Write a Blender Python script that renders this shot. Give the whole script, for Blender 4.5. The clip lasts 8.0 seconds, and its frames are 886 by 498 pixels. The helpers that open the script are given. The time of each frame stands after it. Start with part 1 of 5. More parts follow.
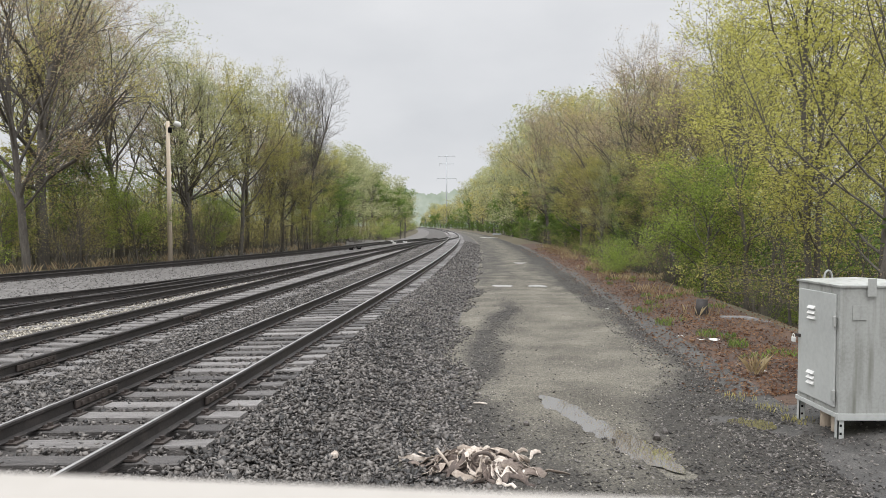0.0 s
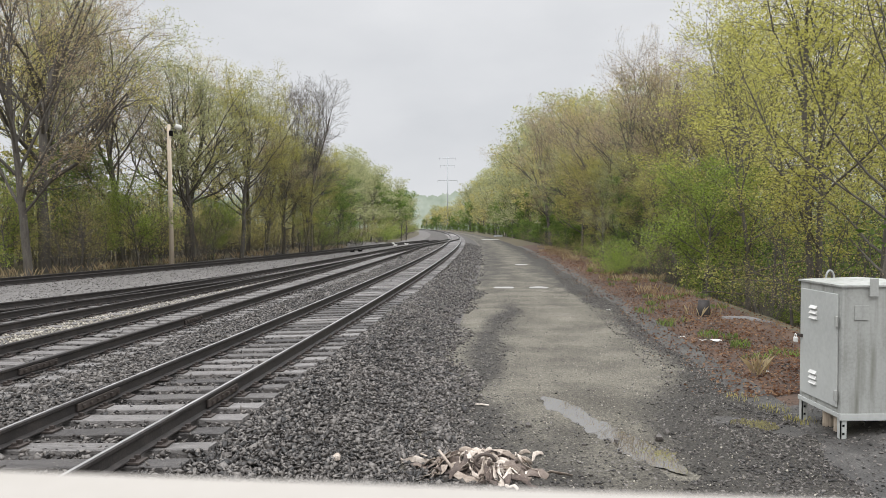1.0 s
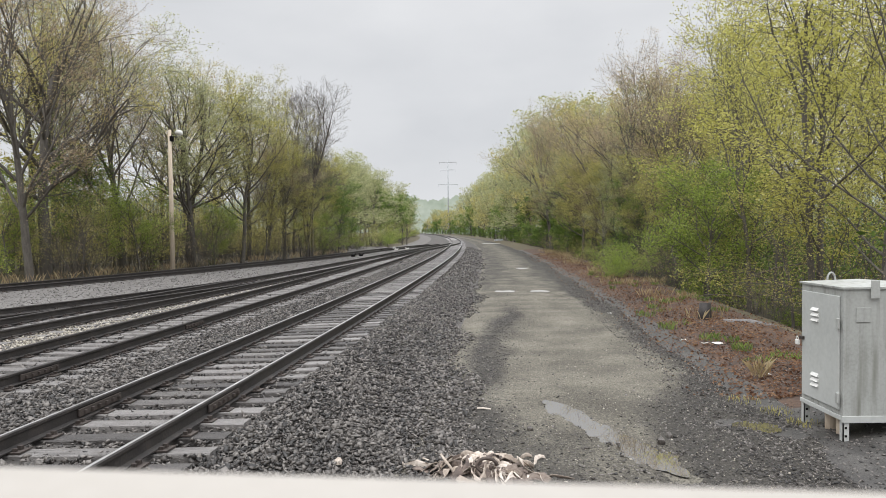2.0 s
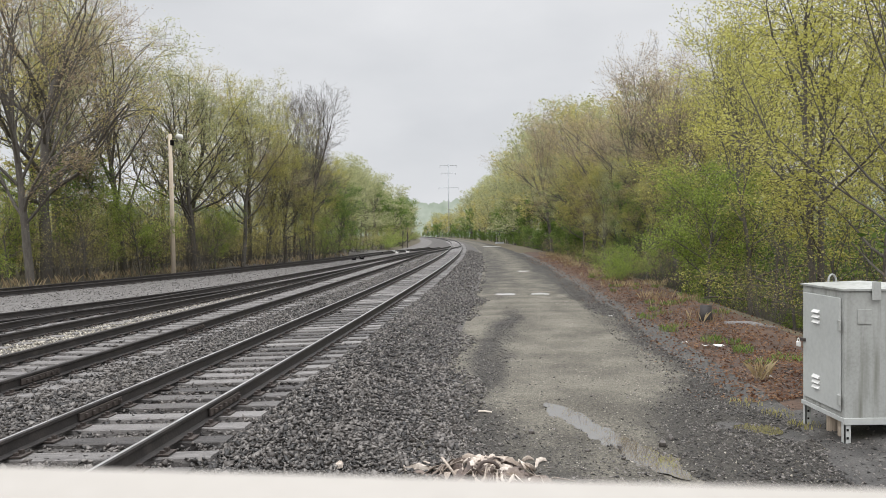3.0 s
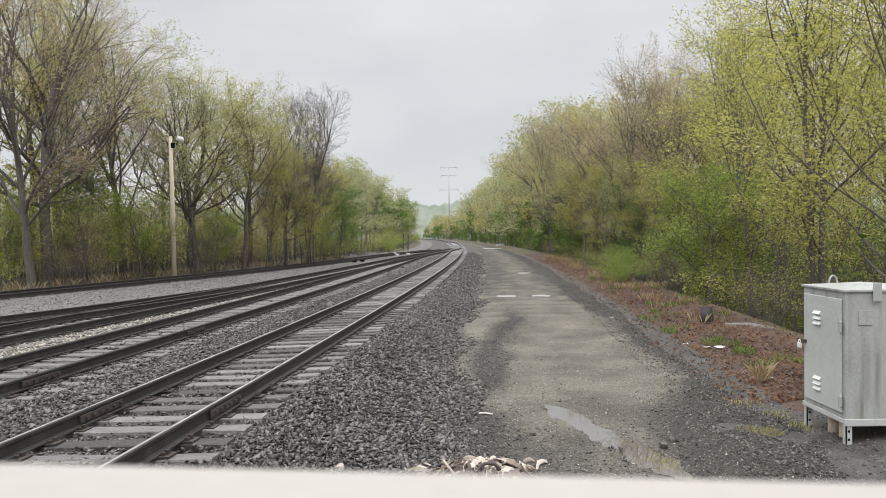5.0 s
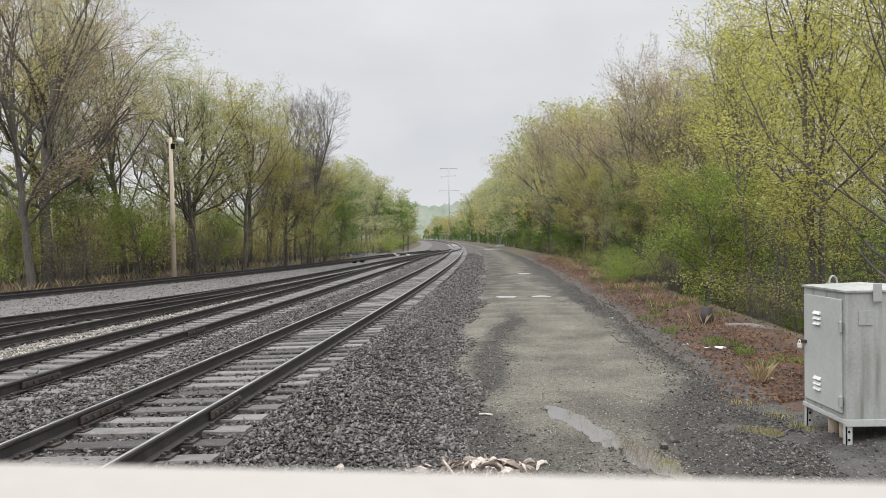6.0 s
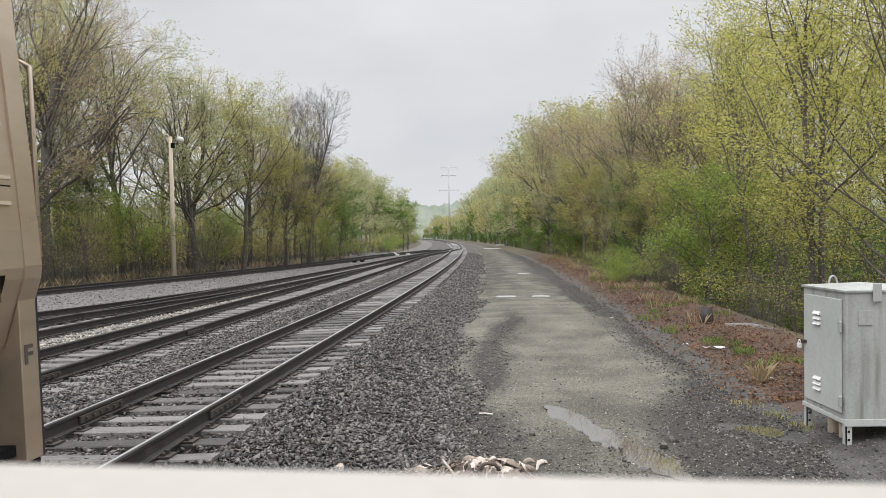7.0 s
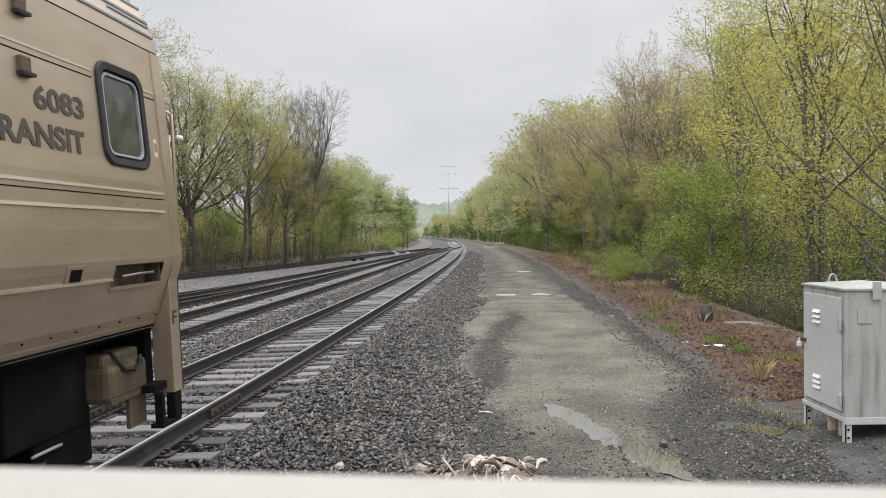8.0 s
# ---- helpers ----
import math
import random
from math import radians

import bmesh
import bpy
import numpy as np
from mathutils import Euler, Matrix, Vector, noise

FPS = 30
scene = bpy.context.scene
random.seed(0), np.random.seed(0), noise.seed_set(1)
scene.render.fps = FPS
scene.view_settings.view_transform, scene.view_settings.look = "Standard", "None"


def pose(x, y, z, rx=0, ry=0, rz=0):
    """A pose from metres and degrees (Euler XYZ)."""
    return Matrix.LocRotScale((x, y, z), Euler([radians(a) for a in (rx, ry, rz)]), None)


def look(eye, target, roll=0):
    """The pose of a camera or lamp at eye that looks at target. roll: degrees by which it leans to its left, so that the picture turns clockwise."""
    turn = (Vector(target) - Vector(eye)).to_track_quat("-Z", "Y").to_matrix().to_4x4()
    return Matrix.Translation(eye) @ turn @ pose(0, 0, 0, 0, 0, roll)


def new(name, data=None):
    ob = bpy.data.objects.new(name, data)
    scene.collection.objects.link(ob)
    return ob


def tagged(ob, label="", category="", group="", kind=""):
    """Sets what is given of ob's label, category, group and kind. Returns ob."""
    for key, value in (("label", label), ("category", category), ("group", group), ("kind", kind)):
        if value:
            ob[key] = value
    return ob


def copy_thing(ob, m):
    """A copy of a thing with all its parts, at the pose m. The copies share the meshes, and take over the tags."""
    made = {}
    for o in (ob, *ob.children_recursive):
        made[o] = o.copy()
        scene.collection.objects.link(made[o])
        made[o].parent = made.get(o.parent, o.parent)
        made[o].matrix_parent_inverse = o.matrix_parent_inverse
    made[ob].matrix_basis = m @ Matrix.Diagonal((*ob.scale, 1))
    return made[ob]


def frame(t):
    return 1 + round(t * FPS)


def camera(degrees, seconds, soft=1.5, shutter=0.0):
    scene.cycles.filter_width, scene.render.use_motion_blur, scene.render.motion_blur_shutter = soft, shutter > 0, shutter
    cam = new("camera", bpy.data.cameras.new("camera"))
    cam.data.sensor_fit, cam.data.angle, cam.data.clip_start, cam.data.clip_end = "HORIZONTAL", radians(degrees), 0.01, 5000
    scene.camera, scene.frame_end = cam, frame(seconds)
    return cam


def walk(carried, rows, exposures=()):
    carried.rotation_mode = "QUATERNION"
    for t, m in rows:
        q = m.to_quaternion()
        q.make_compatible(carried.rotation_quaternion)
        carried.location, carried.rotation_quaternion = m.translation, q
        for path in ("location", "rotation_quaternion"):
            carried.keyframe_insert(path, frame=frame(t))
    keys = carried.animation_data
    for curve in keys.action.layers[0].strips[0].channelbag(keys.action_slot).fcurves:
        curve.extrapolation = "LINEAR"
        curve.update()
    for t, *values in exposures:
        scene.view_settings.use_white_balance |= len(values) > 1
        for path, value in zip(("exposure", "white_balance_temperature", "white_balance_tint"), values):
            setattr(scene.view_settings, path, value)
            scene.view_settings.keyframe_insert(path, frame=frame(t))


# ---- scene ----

# ---------------------------------------------------------------- camera
cam = camera(63.0, 8.0, soft=0.8, shutter=0.0)

cam.data.dof.use_dof, cam.data.dof.focus_distance, cam.data.dof.aperture_fstop = True, 16.0, 6.0


def aim(drop, turn, down, lean):
    """Eye lowered by drop; turn to the left, tilt down and lean in degrees."""
    eye = Vector((0, 0, 2.5 - drop))
    a, b = radians(turn), radians(down)
    way = Vector((-math.sin(a) * math.cos(b), math.cos(a) * math.cos(b), -math.sin(b)))
    return look(eye, eye + way, lean)


walk(cam, [
    (0.0, aim(0, 0.0, 2.0, 0.0)),
    (0.5, aim(0.0005, 0.055, 1.968, -0.072)),
    (1.0, aim(0.0028, 0.098, 1.85, -0.261)),
    (1.5, aim(0.0058, 0.133, 1.685, -0.393)),
    (3.0, aim(0.0107, 0.205, 1.268, -0.679)),
    (3.5, aim(0.0115, 0.236, 1.215, -0.685)),
    (4.0, aim(0.0124, 0.247, 1.167, -0.714)),
    (4.5, aim(0.0132, 0.247, 1.14, -0.741)),
    (6.0, aim(0.0148, 0.247, 1.039, -0.83)),
    (6.5, aim(0.0148, 0.243, 1.039, -0.82)),
    (7.0, aim(0.014, 0.240, 1.083, -0.77)),
    (7.5, aim(0.0132, 0.227, 1.134, -0.78)),
    (8.0, aim(0.0115, 0.224, 1.21, -0.82)),
])

# ---------------------------------------------------------------- light: an even overcast sky
world = bpy.data.worlds.new("overcast_sky")
scene.world = world
world.use_nodes = True


def sky():
    t = world.node_tree
    n, l = t.nodes, t.links
    bg = n["Background"]
    s = n.new("ShaderNodeTexSky")
    s.sky_type, s.sun_disc = "NISHITA", False
    s.sun_elevation, s.sun_rotation = radians(50), radians(200)
    pale = n.new("ShaderNodeHueSaturation")
    pale.inputs["Saturation"].default_value = 0.25
    pale.inputs["Value"].default_value = 0.1
    l.new(s.outputs["Color"], pale.inputs["Color"])
    co = n.new("ShaderNodeTexCoord")
    mp = n.new("ShaderNodeMapping")
    mp.inputs["Scale"].default_value = (1.0, 1.0, 2.2)
    cl = n.new("ShaderNodeTexNoise")
    cl.inputs["Scale"].default_value, cl.inputs["Detail"].default_value = 2.4, 6
    cl.inputs["Roughness"].default_value = 0.5
    r = n.new("ShaderNodeValToRGB")
    r.color_ramp.elements[0].position, r.color_ramp.elements[1].position = 0.3, 0.72
    r.color_ramp.elements[0].color = (0.68, 0.70, 0.735, 1)
    r.color_ramp.elements[1].color = (0.885, 0.895, 0.92, 1)
    l.new(co.outputs["Generated"], mp.inputs["Vector"])
    l.new(mp.outputs["Vector"], cl.inputs["Vector"])
    l.new(cl.outputs["Fac"], r.inputs["Fac"])
    mx = n.new("ShaderNodeMix")
    mx.data_type = "RGBA"
    mx.inputs["Factor"].default_value = 0.92
    l.new(pale.outputs["Color"], mx.inputs["A"])
    l.new(r.outputs["Color"], mx.inputs["B"])
    sep = n.new("ShaderNodeSeparateXYZ")
    l.new(co.outputs["Generated"], sep.inputs["Vector"])
    rise = n.new("ShaderNodeMapRange")
    rise.inputs["From Min"].default_value, rise.inputs["From Max"].default_value = 0.36, 1.0
    rise.inputs["To Min"].default_value, rise.inputs["To Max"].default_value = 0.87, 4.3
    l.new(sep.outputs["Z"], rise.inputs["Value"])
    l.new(mx.outputs["Result"], bg.inputs["Color"])
    l.new(rise.outputs[0], bg.inputs["Strength"])


sky()
sun = new("sun", bpy.data.lights.new("sun", "SUN"))
sun.data.energy, sun.data.angle, sun.data.color = 0.9, radians(40), (1.0, 0.985, 0.96)
sun.matrix_world = look((0, 0, 60), (25, 45, 0))
scene.view_settings.exposure = 0.12

# ---------------------------------------------------------------- materials


def mat(name, colours, scale=4.0, rough=0.8, bump=0.3, metal=0.0, fine=60.0, spec=0.4, objrand=0.0, island=0.0,
        translucent=0.0, wet=0.0, stretch=(1, 1, 1)):
    """A procedural surface: colours blended by a coarse noise, broken by a fine one, with relief from both."""
    m = bpy.data.materials.new(name)
    m.use_nodes = True
    t = m.node_tree
    n, l = t.nodes, t.links
    b = n["Principled BSDF"]
    co = n.new("ShaderNodeTexCoord")
    mp = n.new("ShaderNodeMapping")
    mp.inputs["Scale"].default_value = stretch
    l.new(co.outputs["Object"], mp.inputs["Vector"])
    a = n.new("ShaderNodeTexNoise")
    a.inputs["Scale"].default_value, a.inputs["Detail"].default_value = scale, 6
    f = n.new("ShaderNodeTexNoise")
    f.inputs["Scale"].default_value, f.inputs["Detail"].default_value = fine, 4
    l.new(mp.outputs["Vector"], a.inputs["Vector"])
    l.new(mp.outputs["Vector"], f.inputs["Vector"])
    w = n.new("ShaderNodeMath")
    w.operation = "MULTIPLY_ADD"
    w.inputs[1].default_value = 0.45
    l.new(f.outputs["Fac"], w.inputs[0])
    sc = n.new("ShaderNodeMath")
    sc.operation = "MULTIPLY"
    sc.inputs[1].default_value = 0.6
    l.new(a.outputs["Fac"], sc.inputs[0])
    l.new(sc.outputs[0], w.inputs[2])
    last = w.outputs[0]
    for amount, source, out in ((objrand, "ShaderNodeObjectInfo", "Random"), (island, "ShaderNodeNewGeometry", "Random Per Island")):
        if amount:
            o = n.new(source)
            k = n.new("ShaderNodeMath")
            k.operation = "MULTIPLY_ADD"
            k.inputs[1].default_value = amount
            l.new(o.outputs[out], k.inputs[0])
            sh = n.new("ShaderNodeMath")
            sh.operation = "SUBTRACT"
            sh.inputs[1].default_value = amount / 2
            l.new(last, sh.inputs[0])
            l.new(sh.outputs[0], k.inputs[2])
            last = k.outputs[0]
    r = n.new("ShaderNodeValToRGB")
    e = r.color_ramp.elements
    lo, hi = 0.32, 0.74
    e[0].position, e[1].position = lo, hi
    e[0].color, e[1].color = (*colours[0], 1), (*colours[-1], 1)
    for i, c in enumerate(colours[1:-1], 1):
        e.new(lo + (hi - lo) * i / (len(colours) - 1)).color = (*c, 1)
    l.new(last, r.inputs["Fac"])
    l.new(r.outputs["Color"], b.inputs["Base Color"])
    b.inputs["Metallic"].default_value = metal
    b.inputs["Specular IOR Level"].default_value = spec
    rr = n.new("ShaderNodeMapRange")
    rr.inputs["From Min"].default_value, rr.inputs["From Max"].default_value = 0.3, 0.7
    rr.inputs["To Min"].default_value, rr.inputs["To Max"].default_value = max(rough - 0.12 - wet, 0.05), min(rough + 0.1, 1)
    l.new(a.outputs["Fac"], rr.inputs["Value"])
    l.new(rr.outputs[0], b.inputs["Roughness"])
    if bump:
        bp = n.new("ShaderNodeBump")
        bp.inputs["Strength"].default_value = bump
        bp.inputs["Distance"].default_value = 0.02
        l.new(w.outputs[0], bp.inputs["Height"])
        l.new(bp.outputs["Normal"], b.inputs["Normal"])
    if translucent:
        tr = n.new("ShaderNodeBsdfTranslucent")
        mix = n.new("ShaderNodeMixShader")
        mix.inputs["Fac"].default_value = translucent
        l.new(r.outputs["Color"], tr.inputs["Color"])
        l.new(b.outputs[0], mix.inputs[1])
        l.new(tr.outputs[0], mix.inputs[2])
        l.new(mix.outputs[0], n["Material Output"].inputs["Surface"])
    return m


M = dict(
    earth=mat("forest_floor", [(0.05, 0.045, 0.03), (0.09, 0.075, 0.045), (0.13, 0.10, 0.06)], 1.2, 0.95, 0.6, fine=14),
    bed=mat("ballast_fines", [(0.025, 0.022, 0.02), (0.07, 0.063, 0.058), (0.17, 0.158, 0.147)], 3.0, 0.85, 0.9, fine=26),
    yard=mat("yard_grit", [(0.06, 0.055, 0.051), (0.13, 0.121, 0.114), (0.24, 0.227, 0.215)], 3.0, 0.85, 0.9, fine=22),
    stone=mat("crushed_stone", [(0.02, 0.018, 0.0165), (0.078, 0.068, 0.061), (0.175, 0.158, 0.143)], 1.2, 0.5, 0.3, fine=30, island=0.6, spec=0.5),
    pale_stone=mat("pale_grit", [(0.22, 0.195, 0.155), (0.36, 0.325, 0.27), (0.48, 0.445, 0.38)], 3.0, 0.85, 0.6, fine=30, island=0.4),
    road=mat("road_grit", [(0.07, 0.064, 0.055), (0.175, 0.162, 0.135), (0.30, 0.28, 0.232)], 0.75, 0.8, 1.3, fine=34, wet=0.18),
    litter=mat("leaf_litter", [(0.03, 0.022, 0.018), (0.075, 0.046, 0.032), (0.14, 0.085, 0.054)], 1.6, 0.9, 0.9, fine=16),
    rail=mat("rail_rust", [(0.026, 0.023, 0.022), (0.045, 0.040, 0.038), (0.085, 0.073, 0.066)], 5.0, 0.65, 0.25, fine=50, metal=0.2),
    shine=mat("rail_running_band", [(0.40, 0.39, 0.385), (0.58, 0.57, 0.565)], 8.0, 0.5, 0.05, metal=1.0, stretch=(1, 0.1, 1)),
    tie=mat("tie_timber", [(0.05, 0.045, 0.043), (0.115, 0.106, 0.10), (0.25, 0.235, 0.225)], 2.5, 0.6, 0.9, fine=30, objrand=0.4, wet=0.2, stretch=(1, 12, 4)),
    old_tie=mat("old_tie_timber", [(0.065, 0.059, 0.056), (0.15, 0.139, 0.133), (0.29, 0.275, 0.262)], 2.5, 0.7, 0.7, fine=30, island=0.3, wet=0.1, stretch=(1, 12, 4)),
    steel=mat("fastener_steel", [(0.05, 0.042, 0.038), (0.11, 0.09, 0.08)], 9.0, 0.6, 0.3, metal=0.4),
    bark=mat("bark", [(0.06, 0.053, 0.045), (0.11, 0.099, 0.086), (0.18, 0.163, 0.143)], 3.0, 0.9, 0.8, fine=22, objrand=0.15, stretch=(3, 3, 0.6)),
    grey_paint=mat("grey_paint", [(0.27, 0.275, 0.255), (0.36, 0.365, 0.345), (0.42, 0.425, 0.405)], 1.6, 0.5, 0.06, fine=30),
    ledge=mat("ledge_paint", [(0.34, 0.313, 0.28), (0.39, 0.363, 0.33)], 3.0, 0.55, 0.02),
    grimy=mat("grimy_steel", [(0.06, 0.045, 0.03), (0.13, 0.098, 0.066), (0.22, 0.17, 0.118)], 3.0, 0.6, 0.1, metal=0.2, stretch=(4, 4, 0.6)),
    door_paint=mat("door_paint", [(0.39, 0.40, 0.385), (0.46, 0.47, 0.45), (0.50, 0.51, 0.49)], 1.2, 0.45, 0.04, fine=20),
    white_paint=mat("white_paint", [(0.58, 0.575, 0.55), (0.70, 0.69, 0.66)], 3.0, 0.5, 0.05),
    pole=mat("pole_timber", [(0.46, 0.36, 0.26), (0.62, 0.52, 0.41), (0.70, 0.61, 0.50)], 1.2, 0.85, 0.4, fine=25, stretch=(6, 6, 0.4)),
    # paler than the body: the mouldings' highlights are put into this colour
    moulding=mat("moulding_highlight", [(0.56, 0.47, 0.37), (0.70, 0.60, 0.48)], 1.0, 0.35, 0.02, metal=0.3),
    galvanised=mat("galvanised_steel", [(0.34, 0.36, 0.37), (0.46, 0.48, 0.49)], 1.0, 0.6, 0.05, metal=0.3),
    steel_body=mat("train_steel", [(0.42, 0.33, 0.245), (0.51, 0.41, 0.315), (0.60, 0.495, 0.39)], 0.8, 0.36, 0.03, fine=8, metal=0.6, stretch=(1, 0.25, 1)),
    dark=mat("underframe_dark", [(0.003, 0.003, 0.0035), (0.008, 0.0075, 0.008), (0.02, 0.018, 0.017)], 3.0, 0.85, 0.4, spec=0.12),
    black_rubber=mat("black_rubber", [(0.015, 0.015, 0.016), (0.035, 0.035, 0.037)], 6.0, 0.55, 0.1),
)


def road_surface():
    """Worn grit: pale dry crown, darker wet stretches and patches of dark chippings."""
    m = M["road"]
    t = m.node_tree
    n, l = t.nodes, t.links
    b = n["Principled BSDF"]
    ramp = b.inputs["Base Color"].links[0].from_node
    co = n.new("ShaderNodeTexCoord")
    strewn = n.new("ShaderNodeAttribute")
    strewn.attribute_name = "chippings"
    mp = n.new("ShaderNodeMapping")
    mp.inputs["Scale"].default_value = (1.0, 0.35, 1.0)
    l.new(co.outputs["Object"], mp.inputs["Vector"])
    a = n.new("ShaderNodeTexNoise")
    a.inputs["Scale"].default_value, a.inputs["Detail"].default_value, a.inputs["Roughness"].default_value = 1.3, 9, 0.72
    l.new(mp.outputs["Vector"], a.inputs["Vector"])
    spread = n.new("ShaderNodeMath")
    spread.operation = "MULTIPLY_ADD"
    spread.inputs[1].default_value = 1.7
    l.new(a.outputs["Fac"], spread.inputs[0])
    l.new(strewn.outputs["Fac"], spread.inputs[2])
    add = n.new("ShaderNodeMapRange")
    add.inputs["From Min"].default_value, add.inputs["From Max"].default_value = 1.1, 1.65
    l.new(spread.outputs[0], add.inputs["Value"])
    chips = n.new("ShaderNodeTexVoronoi")
    chips.inputs["Scale"].default_value = 52
    l.new(co.outputs["Object"], chips.inputs["Vector"])
    grain = n.new("ShaderNodeValToRGB")
    grain.color_ramp.elements[0].color, grain.color_ramp.elements[1].color = (0.25, 0.25, 0.26, 1), (1.35, 1.33, 1.28, 1)
    l.new(chips.outputs["Color"], grain.inputs["Fac"])
    dark = n.new("ShaderNodeMix")
    dark.data_type = "RGBA"
    dark.inputs["B"].default_value = (0.042, 0.039, 0.037, 1)
    sc = n.new("ShaderNodeMath")
    sc.operation = "MULTIPLY"
    sc.inputs[1].default_value = 0.82
    l.new(add.outputs[0], sc.inputs[0])
    l.new(sc.outputs[0], dark.inputs["Factor"])
    l.new(ramp.outputs["Color"], dark.inputs["A"])
    mul = n.new("ShaderNodeMix")
    mul.data_type, mul.blend_type = "RGBA", "MULTIPLY"
    mul.inputs["Factor"].default_value = 0.75
    l.new(dark.outputs["Result"], mul.inputs["A"])
    l.new(grain.outputs["Color"], mul.inputs["B"])
    l.new(mul.outputs["Result"], b.inputs["Base Color"])
    lump = n.new("ShaderNodeTexVoronoi")
    lump.inputs["Scale"].default_value = 45
    l.new(co.outputs["Object"], lump.inputs["Vector"])
    bp = n.new("ShaderNodeBump")
    bp.invert = True
    b.inputs["Specular IOR Level"].default_value = 0.2
    bp.inputs["Strength"].default_value, bp.inputs["Distance"].default_value = 1.0, 0.018
    l.new(lump.outputs["Distance"], bp.inputs["Height"])
    l.new(b.inputs["Normal"].links[0].from_socket, bp.inputs["Normal"])
    l.new(bp.outputs["Normal"], b.inputs["Normal"])
    rg = n.new("ShaderNodeMapRange")
    rg.inputs["To Min"].default_value, rg.inputs["To Max"].default_value = 0.9, 0.75
    l.new(add.outputs[0], rg.inputs["Value"])
    l.new(rg.outputs[0], b.inputs["Roughness"])


road_surface()
M["chips"] = mat("dark_chippings", [(0.022, 0.021, 0.02), (0.058, 0.054, 0.05), (0.14, 0.132, 0.122)], 2.2, 0.8, 1.0, fine=48, wet=0.15)


def water(rough=0.02, base=(0.085, 0.075, 0.06, 1)):
    m = bpy.data.materials.new("puddle_water")
    m.use_nodes = True
    b = m.node_tree.nodes["Principled BSDF"]
    b.inputs["Base Color"].default_value = base
    b.inputs["Roughness"].default_value, b.inputs["IOR"].default_value = rough, 3.1
    b.inputs["Specular IOR Level"].default_value = 0.8
    return m


def window_glass():
    m = bpy.data.materials.new("window_glass")
    m.use_nodes = True
    n, l = m.node_tree.nodes, m.node_tree.links
    g, t, x, f = n.new("ShaderNodeBsdfGlossy"), n.new("ShaderNodeBsdfTransparent"), n.new("ShaderNodeMixShader"), n.new("ShaderNodeFresnel")
    g.inputs["Roughness"].default_value = 0.03
    f.inputs["IOR"].default_value = 1.9
    t.inputs["Color"].default_value = (0.80, 0.83, 0.82, 1)
    l.new(f.outputs[0], x.inputs["Fac"])
    l.new(t.outputs[0], x.inputs[1])
    l.new(g.outputs[0], x.inputs[2])
    # uneven matt grey mixed into the pane stands in for reflected light
    glare, glare_mix = n.new("ShaderNodeBsdfDiffuse"), n.new("ShaderNodeMixShader")
    glare_noise = n.new("ShaderNodeTexNoise")
    glare_noise.inputs["Scale"].default_value, glare_noise.inputs["Detail"].default_value = 5, 5
    much = n.new("ShaderNodeMapRange")
    much.inputs["From Min"].default_value, much.inputs["From Max"].default_value = 0.35, 0.7
    much.inputs["To Min"].default_value, much.inputs["To Max"].default_value = 0.06, 0.26
    glare.inputs["Color"].default_value = (0.46, 0.46, 0.44, 1)
    l.new(glare_noise.outputs["Fac"], much.inputs["Value"])
    l.new(much.outputs[0], glare_mix.inputs["Fac"])
    l.new(x.outputs[0], glare_mix.inputs[1])
    l.new(glare.outputs[0], glare_mix.inputs[2])
    l.new(glare_mix.outputs[0], n["Material Output"].inputs["Surface"])
    return m


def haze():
    """Distant woods as a plain glowing backdrop, the mist painted into its pale colour."""
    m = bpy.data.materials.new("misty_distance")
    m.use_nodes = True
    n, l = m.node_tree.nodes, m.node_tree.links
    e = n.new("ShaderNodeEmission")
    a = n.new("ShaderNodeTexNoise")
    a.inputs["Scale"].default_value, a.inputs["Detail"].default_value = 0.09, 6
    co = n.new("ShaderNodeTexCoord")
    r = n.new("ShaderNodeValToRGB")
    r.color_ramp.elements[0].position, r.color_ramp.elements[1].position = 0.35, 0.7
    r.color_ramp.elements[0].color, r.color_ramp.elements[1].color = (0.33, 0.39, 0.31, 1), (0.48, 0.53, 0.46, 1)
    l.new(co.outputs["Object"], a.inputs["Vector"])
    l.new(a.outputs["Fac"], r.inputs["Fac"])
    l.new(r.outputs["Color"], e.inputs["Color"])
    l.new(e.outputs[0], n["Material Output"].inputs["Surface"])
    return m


M.update(water=water(), rippled=water(0.38, (0.13, 0.12, 0.11, 1)), glass=window_glass(), haze=haze(),
         letters=mat("letter_grey", [(0.07, 0.06, 0.05), (0.10, 0.085, 0.07)], 5.0, 0.6, 0.0),
         cab_inside=mat("cab_lining", [(0.55, 0.56, 0.54), (0.66, 0.67, 0.65)], 2.0, 0.7, 0.05),
         roof_steel=mat("train_roof", [(0.30, 0.31, 0.34), (0.42, 0.43, 0.46)], 1.5, 0.4, 0.03, metal=0.4, stretch=(1, .2, 1)),
         strap=mat("faded_webbing", [(0.26, 0.21, 0.17), (0.46, 0.39, 0.33), (0.66, 0.59, 0.52)], 7.0, 0.9, 0.6, fine=40, objrand=0.35),
         strap_dark=mat("soiled_webbing", [(0.05, 0.04, 0.035), (0.13, 0.10, 0.085), (0.22, 0.18, 0.15)], 7.0, 0.9, 0.6, fine=40, objrand=0.3),
         red=mat("faded_red", [(0.35, 0.14, 0.12), (0.45, 0.22, 0.18)], 5.0, 0.7, 0.0))


